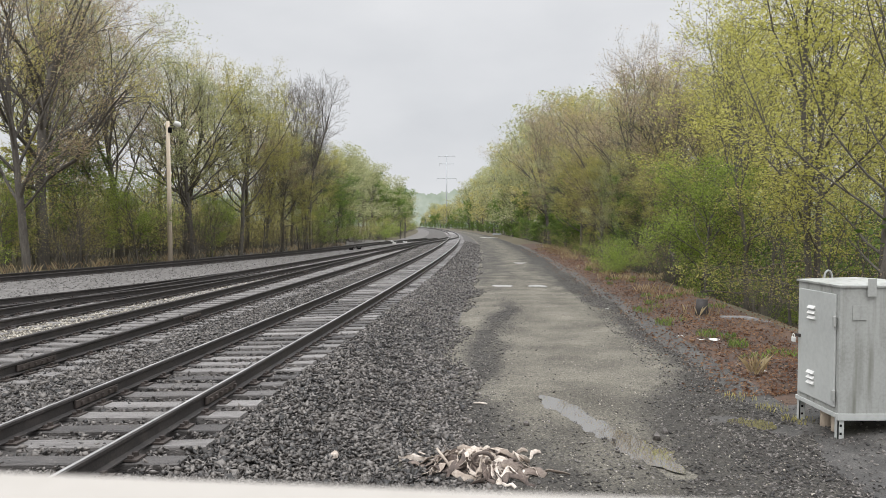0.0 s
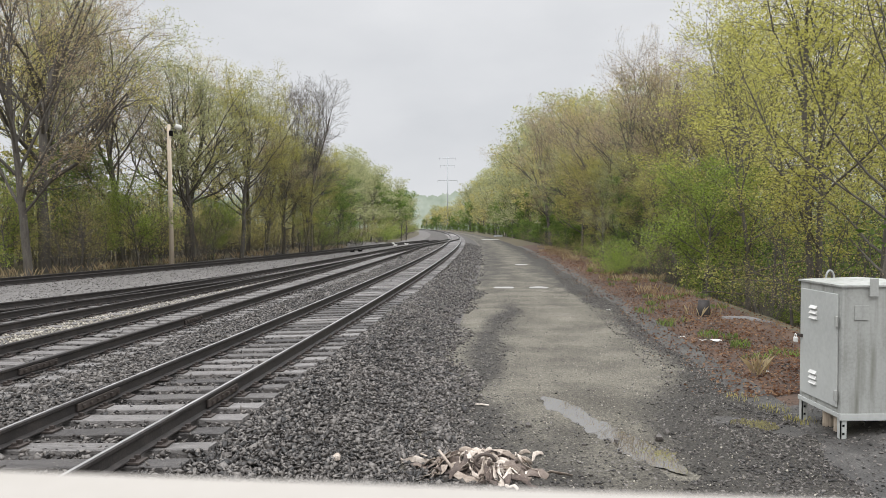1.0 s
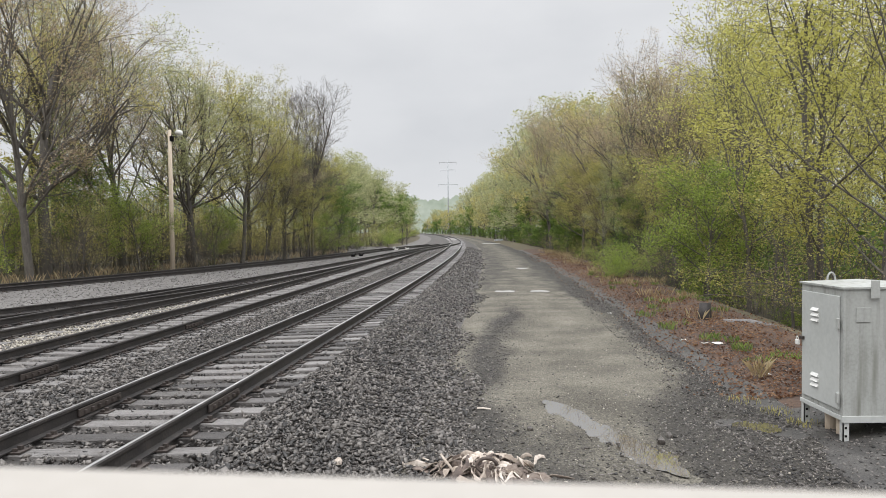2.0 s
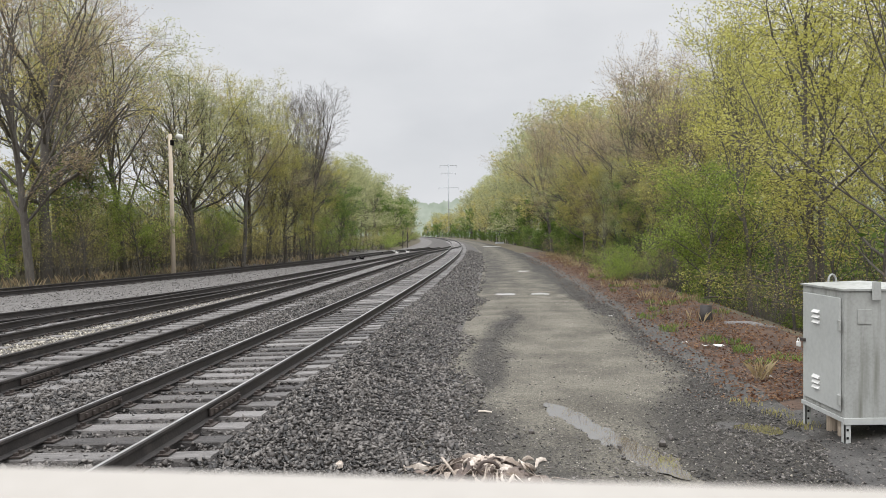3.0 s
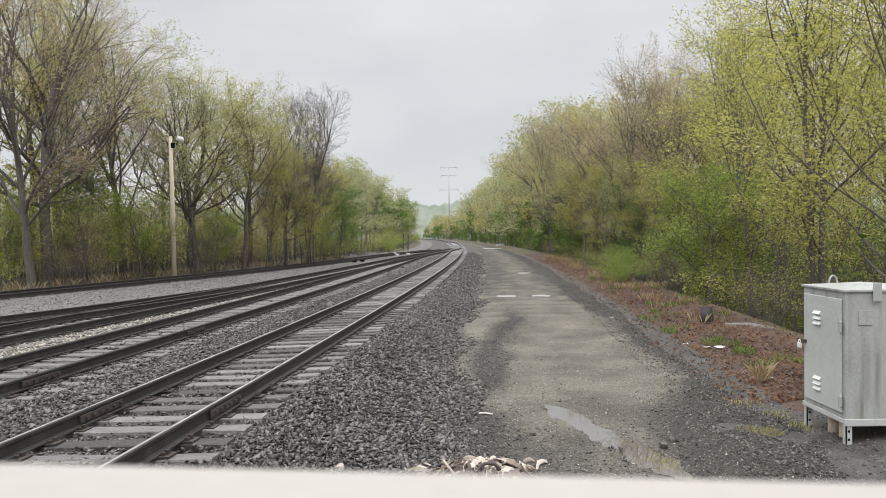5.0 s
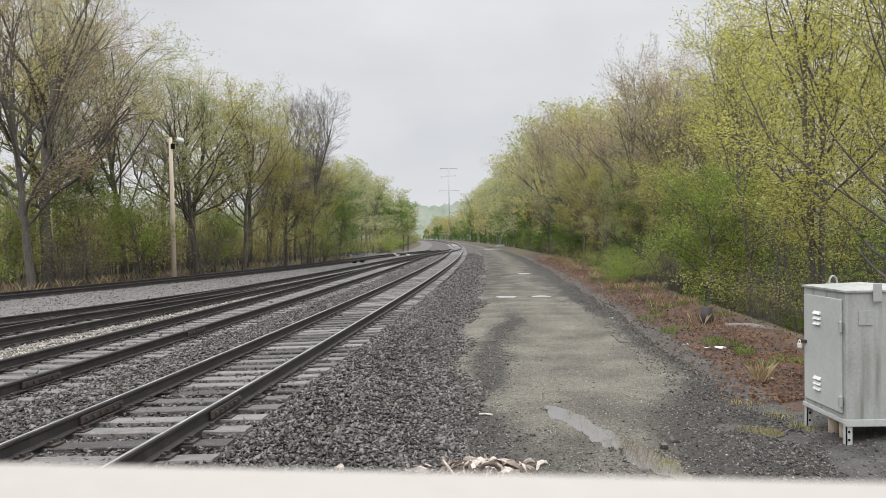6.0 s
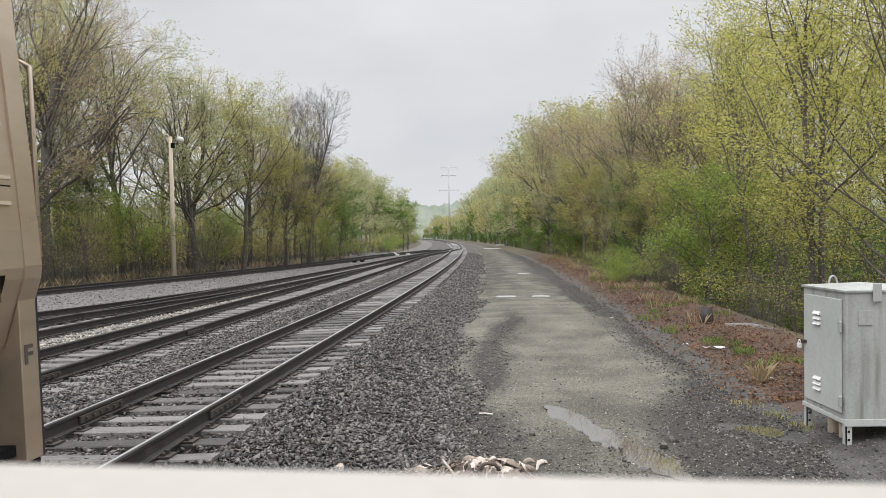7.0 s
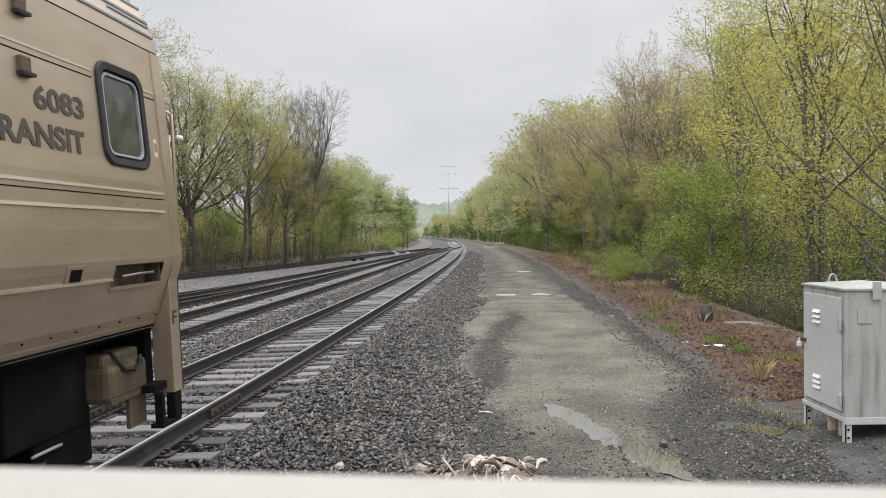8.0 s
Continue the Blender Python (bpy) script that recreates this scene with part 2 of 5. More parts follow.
def streaks(base):
    """Grimy rain streaks running down painted steel."""
    t = M[base].node_tree
    n, l = t.nodes, t.links
    b = n["Principled BSDF"]
    old = b.inputs["Base Color"].links[0].from_socket
    co = n.new("ShaderNodeTexCoord")
    mp = n.new("ShaderNodeMapping")
    mp.inputs["Scale"].default_value = (9, 9, 0.7)
    a = n.new("ShaderNodeTexNoise")
    a.inputs["Scale"].default_value, a.inputs["Detail"].default_value = 1.0, 5
    st = n.new("ShaderNodeMapRange")
    st.inputs["From Min"].default_value, st.inputs["From Max"].default_value, st.inputs["To Max"].default_value = 0.5, 0.75, 0.7
    mx = n.new("ShaderNodeMix")
    mx.data_type = "RGBA"
    mx.inputs["B"].default_value = (0.13, 0.13, 0.10, 1)
    l.new(co.outputs["Object"], mp.inputs["Vector"])
    l.new(mp.outputs["Vector"], a.inputs["Vector"])
    l.new(a.outputs["Fac"], st.inputs["Value"])
    l.new(st.outputs[0], mx.inputs["Factor"])
    l.new(old, mx.inputs["A"])
    l.new(mx.outputs["Result"], b.inputs["Base Color"])


streaks("grey_paint")


def leaf(name, colours):
    return mat(name, colours, 0.6, 0.55, 0.0, fine=5, island=0.5, translucent=0.55, spec=0.3)


LEAF = dict(
    lime=leaf("leaf_lime", [(0.36, 0.35, 0.085), (0.52, 0.495, 0.14), (0.64, 0.61, 0.21)]),
    green=leaf("leaf_green", [(0.08, 0.135, 0.028), (0.155, 0.235, 0.055), (0.27, 0.36, 0.09)]),
    olive=leaf("leaf_olive", [(0.33, 0.30, 0.10), (0.49, 0.44, 0.16), (0.61, 0.55, 0.23)]),
    gold=leaf("leaf_gold", [(0.29, 0.27, 0.07), (0.42, 0.39, 0.11), (0.51, 0.48, 0.17)]),
    bud=leaf("leaf_bud", [(0.30, 0.22, 0.14), (0.43, 0.33, 0.21), (0.50, 0.43, 0.28)]),
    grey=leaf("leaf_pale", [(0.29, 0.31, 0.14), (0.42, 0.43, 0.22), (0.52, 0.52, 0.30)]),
    straw=leaf("leaf_straw", [(0.26, 0.19, 0.10), (0.40, 0.31, 0.17), (0.52, 0.43, 0.27)]),
    fresh=leaf("leaf_fresh", [(0.15, 0.215, 0.035), (0.27, 0.345, 0.065), (0.40, 0.47, 0.12)]),
    dry=leaf("leaf_dry", [(0.07, 0.036, 0.023), (0.17, 0.083, 0.046), (0.31, 0.19, 0.11)]),
)

# ---------------------------------------------------------------- mesh helpers


class Shape:
    """Gathers vertices and faces for one mesh."""

    def __init__(self):
        self.v, self.f, self.m = [], [], []

    def add(self, verts, faces, slot=0):
        k = len(self.v)
        self.v.extend(verts)
        self.f.extend([tuple(i + k for i in q) for q in faces])
        self.m.extend([slot] * len(faces))
        return self

    def box(self, x0, x1, y0, y1, z0, z1, slot=0, bevel=0.0):
        if bevel <= 0:
            v = [(x, y, z) for z in (z0, z1) for y in (y0, y1) for x in (x0, x1)]
            q = [(0, 2, 3, 1), (4, 5, 7, 6), (0, 1, 5, 4), (2, 6, 7, 3), (0, 4, 6, 2), (1, 3, 7, 5)]
            return self.add(v, q, slot)
        b = bevel
        bm = bmesh.new()
        bmesh.ops.create_cube(bm, size=1, matrix=Matrix.Translation(((x0 + x1) / 2, (y0 + y1) / 2, (z0 + z1) / 2)) @ Matrix.Diagonal((x1 - x0, y1 - y0, z1 - z0, 1)))
        bmesh.ops.bevel(bm, geom=list(bm.edges), offset=b, segments=2, affect="EDGES", profile=0.5)
        self.bm(bm, slot)
        return self

    def bm(self, bm, slot=0):
        bm.verts.index_update()
        self.add([tuple(p.co) for p in bm.verts], [tuple(p.index for p in q.verts) for q in bm.faces], slot)
        bm.free()
        return self

    def tube(self, path, radii, sides=8, slot=0, cap=True):
        """A round bar along a path of points."""
        path = [Vector(p) for p in path]
        if not hasattr(radii, "__len__"):
            radii = [radii] * len(path)
        k, up = len(self.v), None
        for i, p in enumerate(path):
            d = (path[min(i + 1, len(path) - 1)] - path[max(i - 1, 0)]).normalized()
            if up is None:
                up = d.orthogonal().normalized()
            side = d.cross(up).normalized()
            up = side.cross(d).normalized()
            for j in range(sides):
                a = 2 * math.pi * j / sides
                self.v.append(tuple(p + radii[i] * (math.cos(a) * side + math.sin(a) * up)))
        n = len(path)
        for i in range(n - 1):
            for j in range(sides):
                a, b = k + i * sides + j, k + i * sides + (j + 1) % sides
                self.f.append((a, b, b + sides, a + sides))
                self.m.append(slot)
        if cap:
            self.f.append(tuple(k + j for j in range(sides))[::-1])
            self.f.append(tuple(k + (n - 1) * sides + j for j in range(sides)))
            self.m.extend([slot, slot])
        return self

    def sweep(self, section, frames, slot=0, closed=True):
        """A section of (x, z) points carried along a list of matrices whose y is the way ahead."""
        k, s = len(self.v), len(section)
        for m in frames:
            self.v.extend([tuple(m @ Vector((x, 0, z))) for x, z in section])
        for i in range(len(frames) - 1):
            for j in range(s if closed else s - 1):
                a, b = k + i * s + j, k + i * s + (j + 1) % s
                self.f.append((a, b, b + s, a + s))
                self.m.append(slot)
        if closed:
            self.f.append(tuple(range(k, k + s)))
            self.f.append(tuple(range(k + (len(frames) - 1) * s, k + len(frames) * s))[::-1])
            self.m.extend([slot, slot])
        return self

    def mesh(self, name, *mats, smooth=False):
        me = bpy.data.meshes.new(name)
        me.from_pydata(self.v, [], self.f)
        for m in mats:
            me.materials.append(m)
        me.polygons.foreach_set("material_index", self.m)
        if smooth:
            me.polygons.foreach_set("use_smooth", [True] * len(self.f))
        me.update()
        return me


def part(name, shape, mats, parent=None, label="", smooth=False, at=None, kind=""):
    """Links a Shape, or a mesh that is shared, as one object under its thing."""
    mats = mats if isinstance(mats, (tuple, list)) else (mats,)
    ob = new(name, shape.mesh(name, *mats, smooth=smooth) if isinstance(shape, Shape) else shape)
    if parent:
        ob.parent = parent
    if at is not None:
        ob.matrix_basis = at
    return tagged(ob, label=label, kind=kind)


def thing(name, label, category, at=None, group="", kind=""):
    ob = new(name)
    ob.empty_display_size = 0.2
    if at is not None:
        ob.matrix_basis = at
    return tagged(ob, label, category, group, kind)


# ---------------------------------------------------------------- the plan: lines of the tracks


def line_1(y):
    """x of the middle of the main track at y."""
    if y < 0:
        return -4.26 + 0.0972 * y
    if y < 200:
        return -4.26 + 0.0972 * y - 0.00043 * y * y + 3.9e-7 * y ** 3
    d = y - 200
    return 1.10 - 0.028 * d - 0.5 * 0.0004 * d * d


def slope(line, y):
    return (line(y + 0.5) - line(y - 0.5))


def beside(line, y, off):
    """The point at off metres to the right of a line."""
    s = slope(line, y)
    k = math.hypot(1, s)
    return Vector((line(y) + off / k, y - off * s / k, 0))


def soft_step(a, b, v):
    u = min(max((v - a) / (b - a), 0), 1)
    return u * u * (3 - 2 * u)


def line_2(y):
    return line_1(y) - 3.65 * (1 - soft_step(66, 118, y))


def line_3(y):
    u = min(max((y - 12) / 72, 0), 1)
    return line_2(y) - 3.55 * (1 - u) ** 1.15 if u > 0 else line_2(y) - 3.55


def line_4(y):
    return line_3(y) - (0.0 if y > 34 else 0.0075 * (34 - y) ** 2)


def line_5(y):
    """The far siding, which comes in at an angle."""
    u = min(max((76 - y) / 50, 0), 3.0)
    return line_2(y) - 4.9 + 2.2 * soft_step(72, 108, y) - 7.6 * u ** 1.7 - (0.30 * (26 - y) if y < 26 else 0)


CANT = math.atan2(0.05, 1.505)


# ---------------------------------------------------------------- ground
def profile(off, y):
    """Height of the ground at off metres to the right of the main track."""
    wob = noise.noise(Vector((off * 0.35, y * 0.35, 3.1)))
    if off < -1.75:
        z = 0.27 + 0.02 * wob
        far = soft_step(-16, -30, off)
        z += far * (0.25 + 0.5 * wob)
    elif off < 1.75:
        z = 0.285
    elif off < 3.0:
        z = 0.285 - 0.285 * soft_step(1.75, 3.0, off) + 0.012 * wob
    elif off < 7.6:
        z = 0.02 * wob
    else:
        z = 0.16 * soft_step(7.6, 9.2, off) - 1.5 * soft_step(10.2, 15.0, off) + 0.07 * wob
        if off > 15:
            z += 0.4 * wob
    return z


def strip(offs, ys, height):
    """A sheet over offsets and stretches of the main track."""
    s = Shape()
    for y in ys:
        for o in offs:
            p = beside(line_1, y, o)
            s.v.append((p.x, p.y, height(o, y)))
    n = len(offs)
    for i in range(len(ys) - 1):
        for j in range(n - 1):
            a = i * n + j
            s.f.append((a, a + 1, a + n + 1, a + n))
            s.m.append(0)
    return s


def ground():
    offs = [-900, -500, -250, -140, -90, -60, -45, -36] + [-30 + i for i in range(0, 28)] + [-2, -1.75, -1, 0, 1, 1.75]
    offs += [2.0 + 0.25 * i for i in range(5)] + [3.5, 4.5, 5.5, 6.5, 7.5] + [8 + 0.5 * i for i in range(17)] + [18, 21, 26, 34, 50, 80, 140, 250, 500, 900]
    ys = [-500, -200, -100, -60, -30, -15] + [-6 + 1.5 * i for i in range(44)] + [62 + 4 * i for i in range(30)] + [190, 210, 240, 280, 330, 400, 500, 620, 800, 1200, 1800]
    s = strip(offs, ys, profile)
    n = len(offs)
    for i in range(len(s.f)):
        o, y = offs[i % (n - 1)], ys[i // (n - 1)]
        if (y > 96 and o < -8) or (y > 84 and o > 7.4):
            continue
        if y < 10.5 and 6.5 <= o < 10:
            s.m[i] = 4
            continue
        s.m[i] = 5 if -15 <= o < -5.6 else 1 if -5.6 <= o < 3.0 else 2 if 3.0 <= o < 6.5 else 4 if 6.5 <= o < 7.6 else 3 if 7.5 <= o < 10.5 else 0
    g = part("ground", s, (M["earth"], M["bed"], M["road"], M["litter"], M["chips"], M["yard"]), None, "", smooth=True)
    tagged(g, "grey ballast and brown forest floor beside the tracks", "ground", kind="structure")


ground()


PUDDLES = [  # the line of each puddle and its half width
    ([(1.42, 10.45), (1.62, 9.7), (1.80, 9.1), (2.02, 8.4), (2.22, 7.7), (2.40, 7.1)], .19),
    ([(3.62, 9.12), (3.86, 8.93), (4.06, 8.72)], .21),
    ([(1.95, 28.9), (2.4, 28.7), (2.8, 28.9)], .36),
    ([(3.35, 28.7), (3.8, 28.9), (4.15, 28.7)], .33),
    ([(4.5, 46.0), (4.9, 45.6), (5.3, 45.8)], .4),
    ([(6.6, 128.0), (8.2, 129.0), (9.8, 128.5)], 2.2),
]


def dip(x, y):
    """How deep the road sags into a puddle at a place."""
    deep = 0.0
    for pts, w in PUDDLES:
        if abs(y - pts[0][1]) > 9:
            continue
        best = 9e9
        for (ax, ay), (bx, by) in zip(pts, pts[1:]):
            u = ((x - ax) * (bx - ax) + (y - ay) * (by - ay)) / ((bx - ax) ** 2 + (by - ay) ** 2)
            u = min(max(u, 0), 1)
            best = min(best, math.hypot(x - ax - u * (bx - ax), (y - ay - u * (by - ay))))
        best *= 1 + .7 * noise.noise(Vector((x * 1.7, y * 1.7, 1))) + .45 * noise.noise(Vector((x * 5, y * 5, 2)))
        deep = max(deep, math.exp(-(best / w) ** 2))
    return deep


def road_height(o, y):
    n = noise.noise(Vector((o * 0.6, y * 0.25, 9.0)))
    fine = noise.noise(Vector((o * 3.1, y * 3.1, 2.0)))
    hold = 1 - math.exp(-((y - 9.6) / 1.3) ** 4)
    rim = -0.10 * (soft_step(3.4, 2.75, o) + hold * soft_step(7.2, 7.95, o)) + 0.05 * n * (soft_step(3.9, 3.0, o) + soft_step(6.8, 7.6, o))
    p = beside(line_1, y, o)
    deep = dip(p.x, p.y)
    wavy = noise.noise(Vector((o * 1.3, y * 1.3, 5.0)))
    return 0.035 + 0.010 * n + 0.012 * fine + rim - (0.058 + .022 * wavy) * deep + .012 * wavy * (deep > .02)


def chip_amount(o, y):
    """How thickly dark chippings cover the pale grit of the road."""
    wob = noise.noise(Vector((o * .9, y * .45, 21)))
    band = .85 * math.exp(-((o - 4.0 - .25 * math.sin(y * .3 + 1) - .3 * wob) / .42) ** 2) * soft_step(9, 12, y) * soft_step(27, 20, y)
    near = soft_step(4.6, 3.5, o) * soft_step(14, 9, y) + .62 * soft_step(11, 7.5, y)
    edge = 6.4 + .8 * soft_step(32, 16, y) - 1.4 * soft_step(14, 8.5, y) + .5 * wob
    far = (.62 + .25 * wob) * soft_step(20, 38, y) * (1 - .5 * math.exp(-((o - 5.2) / .7) ** 2))
    return min(1.0, max(band, near, soft_step(edge - .6, edge + .5, o), far, soft_step(3.2, 2.8, o)))


def road():
    """The service road: a worn sheet whose rims dip under the verge, sagging where water stands."""
    offs = [2.75 + .13 * i for i in range(41)]
    ys = [-12, -8, -4, 0, 2] + [4 + .16 * i for i in range(190)] + [34.6 + .5 * i for i in range(70)] + [71 + 2 * i for i in range(60)] + [195 + 8 * i for i in range(12)]
    s = strip(offs, ys, road_height)
    r = part("road", s, M["road"], None, smooth=True)
    much = r.data.attributes.new("chippings", "FLOAT", "POINT")
    much.data.foreach_set("value", [chip_amount(o, y) for y in ys for o in offs])
    tagged(r, "wet grey gravel service road beside the tracks", "road", kind="structure")


def puddles():
    for pts, w in PUDDLES:
        s = Shape()
        d = Vector((pts[-1][0] - pts[0][0], pts[-1][1] - pts[0][1], 0)).normalized()
        q = Vector((-d.y, d.x, 0)) * w * (2.0 if w < .2 else 1.6)
        n = 41
        for i in range(n):
            u = i / (n - 1) * (len(pts) - 1)
            k = min(int(u), len(pts) - 2)
            x = pts[k][0] + (pts[k + 1][0] - pts[k][0]) * (u - k)
            y = pts[k][1] + (pts[k + 1][1] - pts[k][1]) * (u - k)
            end = max(0.0, math.sin(math.pi * i / (n - 1))) ** .7
            l = end * (1 + .18 * math.sin(i * .9 + x) + .12 * math.sin(i * 2.3 + y))
            r = end * (1 + .18 * math.sin(i * .8 + y) + .12 * math.sin(i * 2.1 + 2 * x))
            s.v += [(x - q.x * l, y - q.y * l, 0), (x + q.x * r, y + q.y * r, 0)]
        s.f = [(2 * i, 2 * i + 2, 2 * i + 3, 2 * i + 1) for i in range(n - 1)]
        s.m = [0] * (n - 1)
        o = part("puddle", s, M["water" if w < .3 else "rippled"], None, at=pose(0, 0, .016 if w < .2 else .008 if w < .3 else .016))
        tagged(o, "shallow puddle of brown rainwater on the gravel road", "puddle", "puddles on the road", "structure")


road()
puddles()


# ---------------------------------------------------------------- tracks
RAIL = [(-0.07, 0), (0.07, 0), (0.07, 0.012), (0.012, 0.03), (0.009, 0.125), (0.035, 0.14), (0.036, 0.168), (0.028, 0.176),
        (-0.028, 0.176), (-0.036, 0.168), (-0.035, 0.14), (-0.009, 0.125), (-0.012, 0.03), (-0.07, 0.012)]


def on_line(line, y, off, z, cant=0.0):
    p = beside(line, y, off)
    a = -math.atan(slope(line, y))
    return Matrix.Translation((p.x, p.y, z - math.tan(cant) * -off)) @ Matrix.Rotation(a, 4, "Z") @ Matrix.Rotation(-cant, 4, "Y")


def tie_mesh(seed, w=0.23, mats=("tie",)):
    rnd = random.Random(seed)
    s = Shape()
    h = 0.17
    x = [-1.3 + rnd.uniform(-.04, .04), -0.8, 0.0, 0.8, 1.3 + rnd.uniform(-.04, .04)]
    pts = []
    for i, px in enumerate(x):
        ww = w / 2 + rnd.uniform(-.006, .006)
        top = rnd.uniform(-.008, .004)
        pts += [(px, -ww, -h), (px, ww, -h), (px, ww, top - .012), (px, ww - .015, top), (px, -ww + .015, top + rnd.uniform(-.004, .004)), (px, -ww, top - .012)]
    q = []
    for i in range(4):
        for j in range(6):
            a, b = i * 6 + j, i * 6 + (j + 1) % 6
            q.append((a, a + 6, b + 6, b))
    q += [tuple(range(6)), tuple(range(24, 30))[::-1]]
    return s.add(pts, q).mesh("tie", *[M[k] for k in mats])


def plates(s, m):
    """Tie plates with spikes and clips at both rails of one tie."""
    for side in (-1, 1):
        x = side * 0.7525
        for (a, b, c, d, e, g) in ((x - .18, x + .18, -.09, .09, 0.0, .016), (x - .13, x - .085, -.05, -.01, .016, .055), (x + .085, x + .13, .01, .05, .016, .055),
                                   (x - .125, x - .08, .03, .06, .016, .045), (x + .08, x + .125, -.06, -.03, .016, .045)):
            t = Shape().box(a, b, c, d, e, g)
            s.add([tuple(m @ Vector(p)) for p in t.v], t.f)


def track(line, y0, y1, rail_top, label, cant=0.0, single=0, tie="tie", shiny=True, step=0.51, ties_from=None):
    """A track: two rails, its ties as pieces up to a number, the rest joined, and the fasteners."""
    top = rail_top - 0.176 - 0.016
    th = thing("railway_track", label, "railway track", group="parallel railway tracks")
    ys = []
    y = y0
    while y < y1:
        ys.append(y)
        y += 1.5 if y < 60 else 3 if y < 150 else 6
    ys.append(y1)
    for side in (-1, 1):
        s = Shape()
        fr = [on_line(line, y, side * 0.7525, rail_top - 0.176, cant) for y in ys]
        s.sweep(RAIL, fr)
        if shiny:
            band = [(-0.016, 0.1765), (0.016, 0.1765), (0.016, 0.1785), (-0.016, 0.1785)]
            s.sweep(band, fr, slot=1)
        part("rail", s, (M["rail"], M["shine"]), th, "rusted steel rail with a bright running surface" if shiny else "dark rusted steel rail")
    fast, rest, meshes = Shape(), Shape(), [tie_mesh(i, mats=(tie,)) for i in range(8)]
    y, count, rnd = ties_from if ties_from is not None else y0, 0, random.Random(7)
    while y < min(y1, 190):
        m = on_line(line, y, 0, top, cant) @ pose(rnd.uniform(-.04, .04), 0, rnd.uniform(-.012, .004), 0, 0, rnd.uniform(-1.2, 1.2))
        me = meshes[rnd.randrange(8)]
        if count < single:
            part("tie", me, None, th, at=m)
            count += 1
        else:
            rest.add([tuple(m @ v.co) for v in me.vertices], [tuple(p.vertices) for p in me.polygons])
        if y < 70:
            plates(fast, on_line(line, y, 0, top, cant))
        y += step + rnd.uniform(-.02, .02)
    part("fastening", fast, M["steel"], th, "rusted tie plates, spikes and clips", kind="stuff")
    if rest.v:
        part("tie_remainder", rest, M[tie], th, kind="stuff")
    return th


def joint(line, y, side, rail_top, th, cant=0.0):
    """A bolted joint bar on both faces of a rail."""
    s = Shape()
    for k in (-1, 1):
        s.box(k * .03 - .014, k * .03 + .014, -.45, .45, .035, .125, bevel=.006)
        for i in range(6):
            b = -.36 + .145 * i
            s.box(min(k * .03, k * .075), max(k * .03, k * .075), b, b + .035, .065, .1)
    part("joint_bar", s, M["steel"], th, "bolted steel joint bar", at=on_line(line, y, side * 0.7525, rail_top - 0.176, cant))


main = track(line_1, -40, 480, 0.545, "main track of bright-topped rails on grey timber ties", CANT, single=290, ties_from=3.0)
joint(line_1, 8.7, 1, 0.545, main, CANT)
joint(line_1, 8.6, -1, 0.545, main, CANT)
second = track(line_2, -30, 112, 0.50, "second track of dark rails on weathered ties", single=150, tie="old_tie", shiny=False, ties_from=2.0)
joint(line_2, 10.9, 1, 0.50, second)
joint(line_2, 16.3, 1, 0.50, second)
joint(line_2, 31.5, -1, 0.50, second)
third = track(line_3, -20, 84, 0.50, "dark siding track with a turnout over old ties", single=90, tie="old_tie", shiny=False, ties_from=6.0, step=.54)
fourth = track(line_4, 2, 33.5, 0.50, "diverging siding rails of a turnout", tie="old_tie", shiny=False, step=.6)
fifth = track(line_5, 8, 106, 0.46, "far rusty siding track before the woods", tie="old_tie", shiny=False, step=.6)

# ---------------------------------------------------------------- ballast stones


def stones(name, count, place, material, label, size=(0.022, 0.05), seed=1):
    """Many broken stones as one mesh: place(n) gives n points."""
    rng = np.random.default_rng(seed)
    p = place(rng, count)
    n = len(p)
    base = np.array([(1, 0, 0), (0, 1, 0), (-1, 0, 0), (0, -1, 0), (0, 0, .75), (0, 0, -.75)])
    v = base[None] * 1.25 + rng.uniform(-.42, .42, (n, 6, 3))
    v *= rng.uniform(*size, (n, 1, 1)) * rng.uniform(.5, 1.6, (n, 1, 3))
    v[:, :, 2] *= .5
    q = rng.normal(size=(n, 4))
    q[:, 1:3] *= .38
    q[:, 3] *= 1.3
    q /= np.linalg.norm(q, axis=1)[:, None]
    w, x, y, z = q.T
    rot = np.stack([1 - 2 * (y * y + z * z), 2 * (x * y - z * w), 2 * (x * z + y * w), 2 * (x * y + z * w), 1 - 2 * (x * x + z * z), 2 * (y * z - x * w),
                    2 * (x * z - y * w), 2 * (y * z + x * w), 1 - 2 * (x * x + y * y)], 1).reshape(n, 3, 3)
    v = np.einsum("nij,nkj->nki", rot, v) + p[:, None]
    f = np.array([(0, 1, 4), (1, 2, 4), (2, 3, 4), (3, 0, 4), (1, 0, 5), (2, 1, 5), (3, 2, 5), (0, 3, 5)])
    f = (f[None] + 6 * np.arange(n)[:, None, None]).reshape(-1, 3)
    me = bpy.data.meshes.new(name)
    me.vertices.add(6 * n)
    me.vertices.foreach_set("co", v.reshape(-1).astype(np.float32))
    me.loops.add(f.size)
    me.loops.foreach_set("vertex_index", f.reshape(-1).astype(np.int32))
    me.polygons.add(len(f))
    me.polygons.foreach_set("loop_start", np.arange(0, f.size, 3, dtype=np.int32))
    me.materials.append(material)
    me.update(calc_edges=True)
    ob = new(name, me)
    return tagged(ob, label, "ballast" if "ballast" in name else "gravel", kind="stuff")


